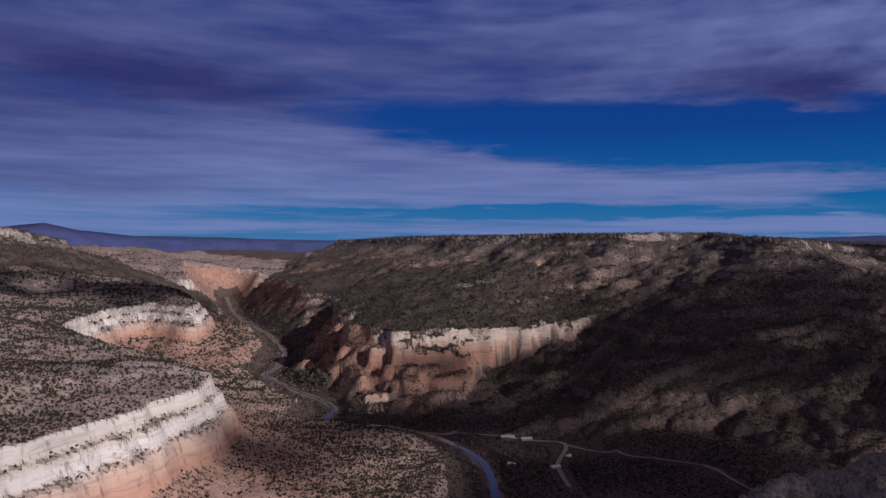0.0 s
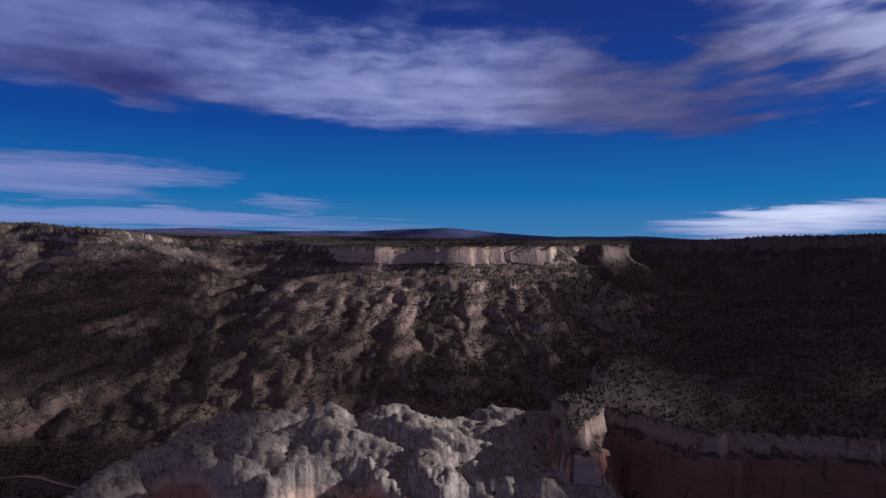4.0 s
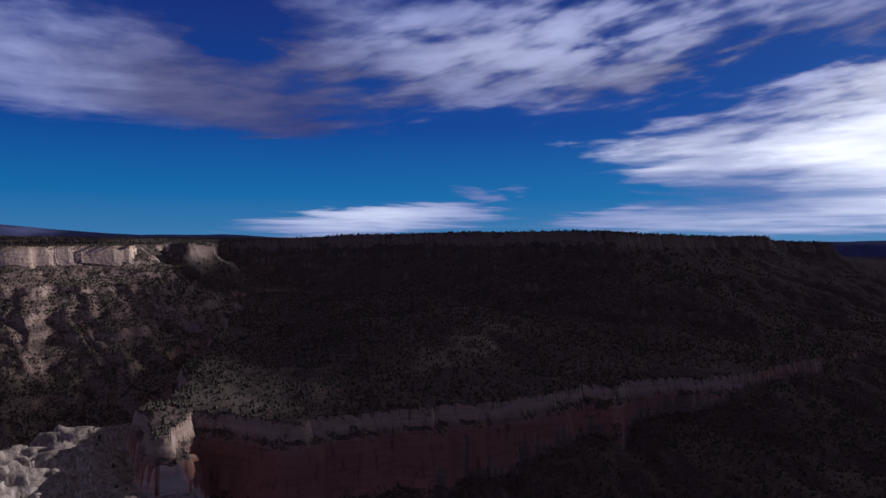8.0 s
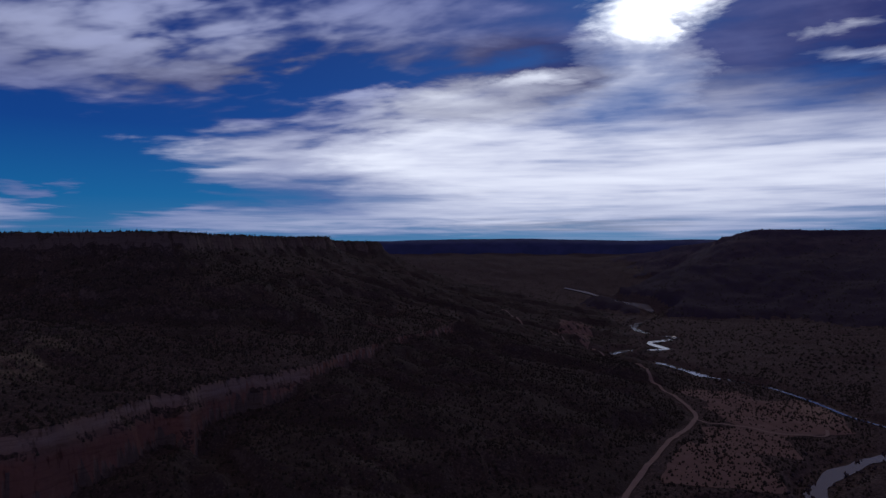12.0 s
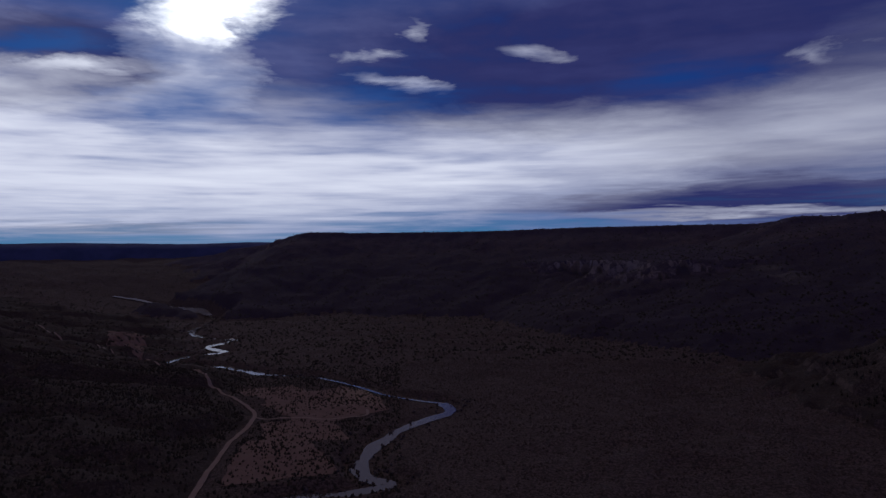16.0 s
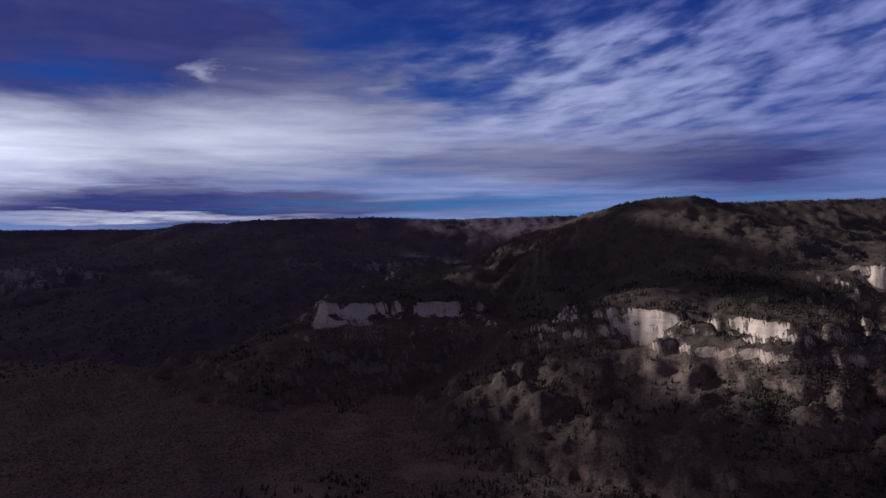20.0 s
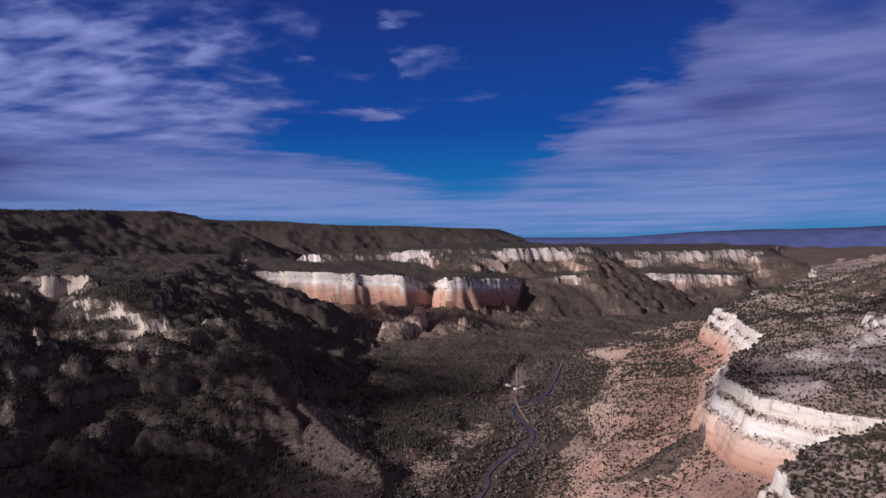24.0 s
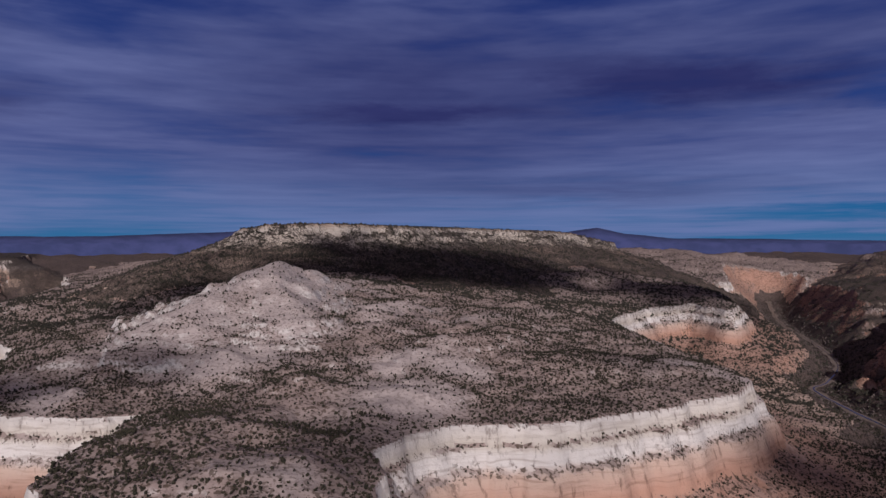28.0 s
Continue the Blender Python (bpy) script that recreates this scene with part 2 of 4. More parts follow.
    sky = n.mix(n.step(veil, 0.0, 1.55), sky, (2.1, 2.2, 2.4))
    # overhead, out of view, the sky is dimmed to set the depth of shade
    sky = n.mix(n.step(height, 21.5, 42.0), sky, (0.125, 0.092, 0.115))
    bg = n.make("ShaderNodeBackground")
    n.put(bg.inputs[0], sky)
    bg.inputs[1].default_value = 1.0
    outw = n.make("ShaderNodeOutputWorld")
    n.put(outw.inputs[0], bg.outputs[0])
    scene.world = w


SEAM = 299.0
ROLLED = [(96, 15.5, 32, 9, 6, 1.3), (112, 10, 20, 6, 8, 0.5)]
PUFFED = [(222, 15, 30, 9, 0, 1.2), (232, 12, 22, 8, 0, 0.5)]
TUFTED = [(250, 14, 24, 8, 0, 1.1), (45, 14.5, 34, 7, 0, 0.9), (160, 16, 30, 6, 0, 0.5)]
make_world()
lamp = bpy.data.lights.new("sun", "SUN")
lamp.energy, lamp.angle, lamp.color = 4.6, radians(0.6), (1.0, 0.91, 0.91)
sun = new("sun", lamp)
sun.matrix_world = look(SUN_WAY * 3000, (0, 0, 0))


# ---- noise on arrays ----
PERM = np.random.RandomState(7).permutation(1024).astype(np.int32)
GX, GY = np.cos(PERM * (2 * math.pi / 1024)).astype(np.float32), np.sin(PERM * (2 * math.pi / 1024)).astype(np.float32)


def perlin(x, y, seed=0):
    fx, fy = np.floor(x), np.floor(y)
    ix, iy = fx.astype(np.int32) + seed * 37, fy.astype(np.int32) + seed * 101
    dx, dy = (x - fx).astype(np.float32), (y - fy).astype(np.float32)
    u, v = dx * dx * (3 - 2 * dx), dy * dy * (3 - 2 * dy)
    row0, row1 = PERM[ix & 1023], PERM[(ix + 1) & 1023]
    a, b, c, d = (row0 + iy) & 1023, (row1 + iy) & 1023, (row0 + iy + 1) & 1023, (row1 + iy + 1) & 1023
    lo = (GX[a] * dx + GY[a] * dy) * (1 - u) + (GX[b] * (dx - 1) + GY[b] * dy) * u
    hi = (GX[c] * dx + GY[c] * (dy - 1)) * (1 - u) + (GX[d] * (dx - 1) + GY[d] * (dy - 1)) * u
    return 1.5 * (lo * (1 - v) + hi * v)


def fbm(x, y, size, octaves=4, seed=0, gain=0.5):
    total, amp, f = 0.0, 1.0, 1.0 / size
    for k in range(octaves):
        total = total + amp * perlin(x * f, y * f, seed + 17 * k)
        amp, f = amp * gain, f * 2.03
    return total


def ridged(x, y, size, octaves=3, seed=0):
    total, amp, f = 0.0, 1.0, 1.0 / size
    for k in range(octaves):
        total = total + amp * (1 - 2 * np.abs(perlin(x * f, y * f, seed + 31 * k)))
        amp, f = amp * 0.5, f * 2.1
    return total / 1.75


# ---- an unseen cloud sheet, added to shade chosen parts of the land ----
def shade_cloud():
    """A ragged sheet on the sun's side of the sky, out of view, added to shade the land below; its gaps let patches of
    sun through.
    """
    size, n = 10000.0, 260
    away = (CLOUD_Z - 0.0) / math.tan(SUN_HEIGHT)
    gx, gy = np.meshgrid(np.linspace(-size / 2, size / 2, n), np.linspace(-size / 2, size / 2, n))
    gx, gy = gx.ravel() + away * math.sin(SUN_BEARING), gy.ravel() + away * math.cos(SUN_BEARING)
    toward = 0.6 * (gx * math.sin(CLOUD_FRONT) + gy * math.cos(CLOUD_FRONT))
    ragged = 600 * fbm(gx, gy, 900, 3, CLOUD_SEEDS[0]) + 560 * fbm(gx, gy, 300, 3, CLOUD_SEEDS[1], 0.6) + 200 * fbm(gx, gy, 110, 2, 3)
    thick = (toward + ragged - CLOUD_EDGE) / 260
    # smaller unseen clouds, each set over land that is to be shaded
    for mx, my, long, broad, way in SHADE_STRAYS:
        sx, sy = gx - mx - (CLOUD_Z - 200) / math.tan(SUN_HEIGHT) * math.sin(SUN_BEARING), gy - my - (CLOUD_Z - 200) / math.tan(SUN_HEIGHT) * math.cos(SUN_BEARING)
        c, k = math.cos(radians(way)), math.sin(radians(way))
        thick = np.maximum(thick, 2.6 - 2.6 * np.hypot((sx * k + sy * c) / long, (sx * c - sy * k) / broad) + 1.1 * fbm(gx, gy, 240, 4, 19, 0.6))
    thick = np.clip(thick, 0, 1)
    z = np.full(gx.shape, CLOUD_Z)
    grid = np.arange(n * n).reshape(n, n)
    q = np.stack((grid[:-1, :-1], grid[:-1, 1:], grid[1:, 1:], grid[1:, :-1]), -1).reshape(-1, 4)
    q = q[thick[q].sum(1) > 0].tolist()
    me = bpy.data.meshes.new("shade_cloud")
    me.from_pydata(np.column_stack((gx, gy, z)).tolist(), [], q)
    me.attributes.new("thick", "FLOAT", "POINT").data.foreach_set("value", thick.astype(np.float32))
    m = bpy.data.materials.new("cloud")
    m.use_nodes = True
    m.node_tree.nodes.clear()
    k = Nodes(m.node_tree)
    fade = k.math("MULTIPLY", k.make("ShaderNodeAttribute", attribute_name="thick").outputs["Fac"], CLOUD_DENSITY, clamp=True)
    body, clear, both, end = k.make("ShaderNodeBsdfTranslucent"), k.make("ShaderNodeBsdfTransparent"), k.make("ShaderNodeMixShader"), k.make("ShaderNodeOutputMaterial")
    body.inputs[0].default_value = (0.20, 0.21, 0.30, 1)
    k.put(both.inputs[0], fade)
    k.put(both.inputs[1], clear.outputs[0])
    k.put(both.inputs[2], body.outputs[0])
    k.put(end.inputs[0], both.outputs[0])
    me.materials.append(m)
    tagged(new("shade_cloud", me), "unseen ragged cloud sheet placed to shade the land", "cloud", kind="structure")


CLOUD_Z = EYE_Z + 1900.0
# edge, seeds and front picked so that the shade falls on chosen land
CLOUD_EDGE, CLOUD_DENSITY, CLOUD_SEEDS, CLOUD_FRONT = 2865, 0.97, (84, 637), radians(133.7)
# unseen stray clouds: middle of the land they shade, half length, half breadth, bearing
SHADE_STRAYS = [(-1250, 1400, 860, 330, 14), (-760, 1950, 560, 330, 15), (640, 1240, 720, 340, 28), (350, 830, 380, 210, 60)]
shade_cloud()

# ---- the plan: outlines of the landforms (x, y, height of the rim), metres ----
BENCH_NEAR = [(-315, 280, 140), (-405, 355, 140), (-425, 405, 140), (-410, 465, 140), (-340, 540, 140), (-295, 615, 140), (-280, 685, 140), (-260, 745, 140), (-270, 810, 140), (-335, 895, 140), (-475, 1030, 140), (-675, 1240, 140), (-760, 1585, 140), (-730, 1780, 140), (-575, 1620, 140), (-745, 2060, 140), (-1075, 2565, 140), (-1000, 2770, 140), (-500, 4300, 140), (-2500, 4300, 140), (-4300, 1500, 140), (-2505, 910, 140), (-2310, 690, 140), (-1655, 380, 140), (-1180, 335, 140), (-1030, 270, 140), (-835, 195, 140), (-720, 205, 140), (-665, 250, 140), (-645, 300, 140), (-590, 205, 140), (-520, 145, 140), (-445, 140, 140), (-400, 130, 140), (-290, 185, 140)]
BUTTE = [(-1645, 1045, 337), (-1540, 1025, 345), (-1440, 1080, 346), (-1390, 1220, 346), (-1405, 1425, 343), (-1540, 1840, 347), (-1510, 2360, 340), (-1560, 2910, 294), (-2290, 3640, 327), (-2950, 2065, 354), (-2120, 1325, 347)]
BENCH_EAST = [(-800, 3010, 118), (-635, 2510, 118), (-460, 2395, 118), (-305, 2075, 118), (-235, 1690, 118), (-145, 1470, 118), (-25, 1460, 118), (90, 1470, 118), (195, 1450, 118), (330, 1560, 140), (800, 1900, 180), (1500, 2600, 200), (1500, 4200, 200), (-300, 4400, 180)]
DOMES = [(270, 625, 120), (340, 670, 120), (395, 645, 120), (430, 595, 120), (395, 535, 120), (415, 555, 120), (470, 545, 120), (510, 500, 120), (505, 440, 120), (500, 395, 120), (515, 415, 110), (545, 375, 110), (580, 335, 110), (650, 350, 110), (615, 315, 110), (800, 420, 115), (640, 600, 120), (480, 720, 120)]
CLIFF_EAST = [(620, 325, 115), (735, 375, 115), (720, 305, 115), (680, 225, 115), (750, 120, 115), (820, 0, 115), (900, -110, 115), (855, -130, 115), (930, -170, 115), (975, -230, 115), (955, -240, 115), (1065, -380, 115), (1205, -535, 115), (1270, -635, 115), (1480, -855, 115), (2400, -1100, 130), (3200, -400, 160), (3200, 900, 180), (1500, 600, 170)]
MESA_EAST = [(-585, 3955, 305), (-215, 3195, 319), (15, 2900, 324), (145, 2695, 325), (345, 2425, 330), (545, 2130, 331), (790, 2105, 334), (755, 1850, 320), (820, 1660, 314), (1200, 1960, 295), (1430, 1865, 288), (1350, 1475, 276), (1195, 1240, 279), (1275, 1095, 282), (1380, 955, 285), (1490, 860, 287), (1705, 945, 285), (1855, 985, 285), (2745, 1210, 300), (4200, 1800, 300), (2500, 4200, 300), (700, 4400, 300)]
PROMONTORY = [(1315, 1440, 275), (1140, 1210, 278), (1150, 1115, 281), (1220, 1050, 281), (1255, 960, 283), (1315, 910, 283), (1420, 820, 286), (1615, 905, 285), (1900, 1050, 283), (1700, 1500, 283)]
MESA_SOUTHEAST = [(1575, 760, 291), (1825, 815, 274), (2745, 1210, 286), (2345, 865, 302), (2040, 500, 315), (1895, 150, 323), (1695, -130, 327), (1585, -230, 320), (1805, -405, 319), (2185, -725, 317), (2360, -825, 323), (2730, -975, 308), (2845, -1230, 306), (4300, -700, 320), (4300, 1700, 310), (3000, 1500, 300)]
RIDGE_SOUTH = [(3105, -2975, 254), (2720, -3200, 327), (2440, -3170, 372), (2040, -3440, 366), (1540, -3475, 363), (870, -3595, 376), (130, -3600, 374), (-35, -3200, 399), (-155, -3095, 384), (-195, -2995, 399), (-740, -2805, 404), (-1100, -2685, 390), (-1160, -2655, 396), (-1495, -2485, 398), (-2200, -3600, 400), (-1200, -4400, 400), (1200, -4400, 380)]
BENCH_SOUTH = [(1585, -3230, 184), (710, -2915, 224), (410, -2570, 232), (115, -2545, 234), (-125, -2595, 225), (-380, -2470, 227), (-505, -2295, 232), (-385, -2320, 249), (-680, -2195, 248), (-2200, -3600, 240), (-1200, -4400, 240), (600, -4200, 220)]
HILL_WEST = [(-1355, -2220, 388), (-1395, -1890, 426), (-1480, -1760, 431), (-1695, -1840, 415), (-2225, -1860, 431), (-2760, -1805, 449), (-3065, -1690, 449), (-3215, -1830, 466), (-3515, -1690, 421), (-3965, -1040, 390), (-4280, -415, 369), (-4700, -300, 370), (-3600, -2900, 420), (-2300, -3600, 400)]
BENCH_WEST = [(-315, -1520, 171), (-470, -1530, 164), (-640, -1465, 157), (-810, -1605, 152), (-795, -1330, 153), (-705, -1070, 175), (-725, -955, 181), (-770, -920, 176), (-950, -1095, 179), (-825, -900, 170), (-850, -775, 175), (-1090, -955, 181), (-1360, -1100, 236), (-1385, -985, 238), (-1240, -845, 202), (-1110, -680, 185), (-1145, -715, 183), (-1415, -850, 214), (-2300, -1100, 260), (-2300, -1900, 300), (-1400, -2300, 280), (-700, -2100, 220)]
CLIFF_WEST = [(-2170, -1106, 197), (-2160, -966, 210), (-2230, -625, 199), (-2265, -570, 183), (-2255, -460, 187), (-2470, -400, 150), (-2280, -315, 180), (-2495, -150, 159), (-2750, -80, 144), (-2795, 150, 158), (-2890, 250, 153), (-3285, 320, 151), (-3160, 505, 139), (-3290, 855, 124), (-3545, 1055, 123), (-4300, 1500, 180), (-4400, -1000, 230), (-2700, -1200, 240)]
TIER_WEST = [(-2830, -995, 249), (-2875, -375, 265), (-2900, -105, 261), (-3095, 190, 264), (-3485, 315, 234), (-3445, 620, 231), (-3590, 885, 234), (-3640, 1085, 228), (-4350, 1400, 240), (-4400, -900, 260)]
SPUR_PINE = [(-1490, -780, 70), (-1180, -520, 70), (-995, -360, 60), (-900, -275, 35), (-830, -190, 20)]
SPUR_FOOT = [(-565, -785, 60), (-555, -675, 60), (-565, -635, 30)]
FIN = [(-1660, 140, 40), (-1460, 85, 35), (-1195, 55, 20)]
RED_HILL = [(-165, 790, 25), (-115, 800, 25)]
RED_SPUR = [(-810, 170, 85), (-780, 120, 60), (-750, 70, 40)]
BADLANDS = [(-910, 580, 190), (-885, 465, 120), (-1025, 715, 150), (-700, 430, 70), (-460, 445, 60), (-635, 95, 110)]
RIVER_NORTH = [(-995, 3220), (-765, 2650), (-570, 2255), (-430, 1910), (-390, 1655), (-390, 1550), (-295, 1405), (-215, 1300), (-190, 1220), (-195, 1145), (-110, 1140), (-35, 1100), (25, 1025), (55, 960), (65, 880), (65, 815), (75, 640), (140, 420), (160, 180), (230, -100), (330, -330), (450, -520), (540, -630)]
RIVER_SOUTH = [(540, -630), (525, -665), (480, -700), (450, -750), (490, -760), (530, -810), (555, -895), (565, -1000), (545, -1120), (590, -1175), (710, -1190), (825, -1245), (965, -1290), (1100, -1270), (1290, -1310), (1390, -1210), (1470, -1380), (1435, -1490), (1555, -1555), (1580, -1695), (1715, -1700), (1895, -1820), (2140, -2175), (2595, -2255), (2820, -2235)]
RIVER_WEST = [(-1740, 40), (-1365, 0), (-1240, -60), (-1075, -20), (-970, -55), (-890, -75), (-830, -75), (-600, -120), (-300, -180), (0, -240), (250, -160)]

# profiles: distance out from the rim, drop below it
SHEER = [(0, 0), (4, 13), (14, 18), (19, 31), (30, 39), (42, 66), (90, 92), (240, 124), (420, 145), (600, 170), (1100, 400)]
WALL = [(0, 0), (5, 14), (14, 22), (26, 75), (80, 105), (220, 140), (450, 165), (1000, 400)]
SLICK = [(0, 0), (10, 5), (24, 20), (36, 40), (46, 78), (100, 96), (260, 120), (800, 300)]
CAPPED = [(0, 0), (5, 34), (30, 46), (200, 112), (420, 190), (700, 275), (1100, 450)]
RIM = [(0, 0), (14, 14), (60, 42), (160, 92), (380, 166), (640, 245), (780, 290), (1000, 325), (1500, 500)]
TABLE = [(0, 0), (10, 20), (60, 48), (180, 90), (350, 145), (600, 235), (900, 420)]
STEEP = [(0, 0), (7, 22), (22, 36), (160, 112), (400, 200), (700, 265), (1000, 305), (1600, 500)]
HILLSIDE = [(0, 0), (60, 25), (220, 95), (600, 245), (1000, 350), (1500, 460), (2200, 700)]
FARSIDE = [(0, 0), (60, 30), (300, 120), (700, 230), (1100, 330), (1500, 500)]
TIER = [(0, 0), (8, 26), (30, 60), (110, 112), (200, 142), (400, 235), (700, 420)]
LEDGE = [(0, 0), (7, 22), (20, 30), (30, 58), (110, 88), (220, 112), (350, 155), (500, 225), (800, 420)]
TALL = [(0, 0), (6, 26), (20, 38), (34, 92), (90, 120), (220, 160), (420, 200), (800, 330), (1100, 500)]

# crests of the pale badland hills that stand on the bench, with the fall of their sides
HILLS = [([(-1050, 730, 268), (-900, 605, 257), (-780, 560, 222)], 0.36), ([(-905, 600, 254), (-860, 470, 222)], 0.36)]
# name, outline, profile, slope of the top, most it rises, bend of the rim, depth and spacing of the gullies
FORMS = [
    ("sandstone_bench", BENCH_NEAR, SHEER, 0.15, 120, 20, 12, 70),
    ("butte", BUTTE, TABLE, 0.01, 6, 30, 16, 90),
    ("canyon_wall", BENCH_EAST, WALL, 0.20, 100, 60, 26, 90),
    ("slickrock_domes", DOMES, SLICK, 0.05, 12, 26, 18, 45),
    ("long_cliff", CLIFF_EAST, WALL, 0.14, 110, 26, 22, 90),
    ("mesa", MESA_EAST, RIM, 0.008, 8, 35, 36, 120),
    ("promontory", PROMONTORY, CAPPED, 0.008, 6, 16, 32, 90),
    ("dark_mesa", MESA_SOUTHEAST, STEEP, 0.008, 8, 35, 34, 130),
    ("far_ridge", RIDGE_SOUTH, FARSIDE, 0.0, 0, 40, 24, 150),
    ("far_bench", BENCH_SOUTH, WALL, 0.10, 60, 30, 14, 100),
    ("wooded_hill", HILL_WEST, HILLSIDE, 0.01, 12, 40, 34, 140),
    ("broken_cliffs", BENCH_WEST, LEDGE, 0.14, 120, 75, 24, 130),
    ("white_cliffs", CLIFF_WEST, TALL, 0.08, 70, 26, 22, 70),
    ("upper_cliffs", TIER_WEST, TIER, 0.06, 60, 40, 14, 90),
]
# height of the hard beds in the slopes, how far they stand out
LEDGED = {"mesa": (34, 0.25), "promontory": (30, 0.28), "canyon_wall": (22, 0.4), "dark_mesa": (46, 0.2), "butte": (24, 0.12), "white_cliffs": (30, 0.2), "broken_cliffs": (34, 0.2)}
# how nearly whole each cliff line stands
GAPS = {"upper_cliffs": 0.5, "far_bench": 0.3, "white_cliffs": 1.3, "canyon_wall": 0.75, "butte": 0.45, "mesa": 0.4}
# the stretches of the broken cliffs that still stand: place, reach
OUTCROPS = [(-315, -1520, 70), (-400, -1525, 52), (-540, -1500, 36), (-790, -1400, 30), (-725, -990, 48), (-840, -835, 36), (-1370, -1045, 60), (-1120, -695, 36)]
# crest lines of low spurs, with the fall of their sides
SPURS = [(SPUR_PINE, 0.42), (SPUR_FOOT, 0.40), (FIN, 0.95), (RED_HILL, 0.35), (RED_SPUR, 0.5)]


def along(x, y, pts, closed=True):
    """Distance to a line (positive inside a closed one), way along it and the height of its nearest point."""
    best = np.full(x.shape, 1e12, np.float32)
    s_at, z_at, inside = np.zeros(x.shape, np.float32), np.zeros(x.shape, np.float32), np.zeros(x.shape, bool)
    soft, weight = np.zeros(x.shape, np.float32), np.full(x.shape, 1e-30, np.float32)
    run, count = 0.0, len(pts)
    for i in range(count if closed else count - 1):
        a, b = pts[i], pts[(i + 1) % count]
        ex, ey = b[0] - a[0], b[1] - a[1]
        length = math.hypot(ex, ey) or 1.0
        px, py = x - np.float32(a[0]), y - np.float32(a[1])
        t = np.clip((px * np.float32(ex) + py * np.float32(ey)) * np.float32(1 / (length * length)), 0, 1)
        d2 = (px - t * np.float32(ex)) ** 2 + (py - t * np.float32(ey)) ** 2
        near = d2 < best
        if closed:
            w = (d2 * np.float32(1e-4) + np.float32(1e-3)) ** -5
            soft, weight = soft + w * (np.float32(run) + t * np.float32(length)), weight + w
        best[near] = d2[near]
        s_at[near] = np.float32(run) + t[near] * np.float32(length)
        if len(a) > 2:
            z_at[near] = np.float32(a[2]) + t[near] * np.float32(b[2] - a[2])
        if closed and ey:
            inside ^= ((py < 0) != (y < b[1])) & (px < np.float32(ex / ey) * py)
        run += length
    d = np.sqrt(best)
    return (np.where(inside, d, -d) if closed else d), s_at, z_at, soft / weight


def second(x, y, pts, s_at, apart):
    """Distance to, and height of, the nearest stretch of a closed line that lies more than apart metres along it from s_at."""
    best, z_at = np.full(x.shape, 1e12, np.float32), np.zeros(x.shape, np.float32)
    count = len(pts)
    sides = [math.hypot(pts[(i + 1) % count][0] - pts[i][0], pts[(i + 1) % count][1] - pts[i][1]) for i in range(count)]
    whole, run = sum(sides), 0.0
    for i in range(count):
        a, b, length = pts[i], pts[(i + 1) % count], sides[i] or 1.0
        ex, ey = np.float32(b[0] - a[0]), np.float32(b[1] - a[1])
        px, py = x - np.float32(a[0]), y - np.float32(a[1])
        t = np.clip((px * ex + py * ey) * np.float32(1 / (length * length)), 0, 1)
        d2 = (px - t * ex) ** 2 + (py - t * ey) ** 2
        gap = np.abs(np.float32(run) + t * np.float32(length) - s_at)
        near = (d2 < best) & (np.minimum(gap, whole - gap) > apart)
        best[near] = d2[near]
        z_at[near] = np.float32(a[2]) + t[near] * np.float32(b[2] - a[2])
        run += sides[i]
    return np.sqrt(best), z_at


def to_river(x, y):
    return np.minimum(along(x, y, RIVER_NORTH, False)[0], np.minimum(along(x, y, RIVER_SOUTH, False)[0], along(x, y, RIVER_WEST, False)[0]))


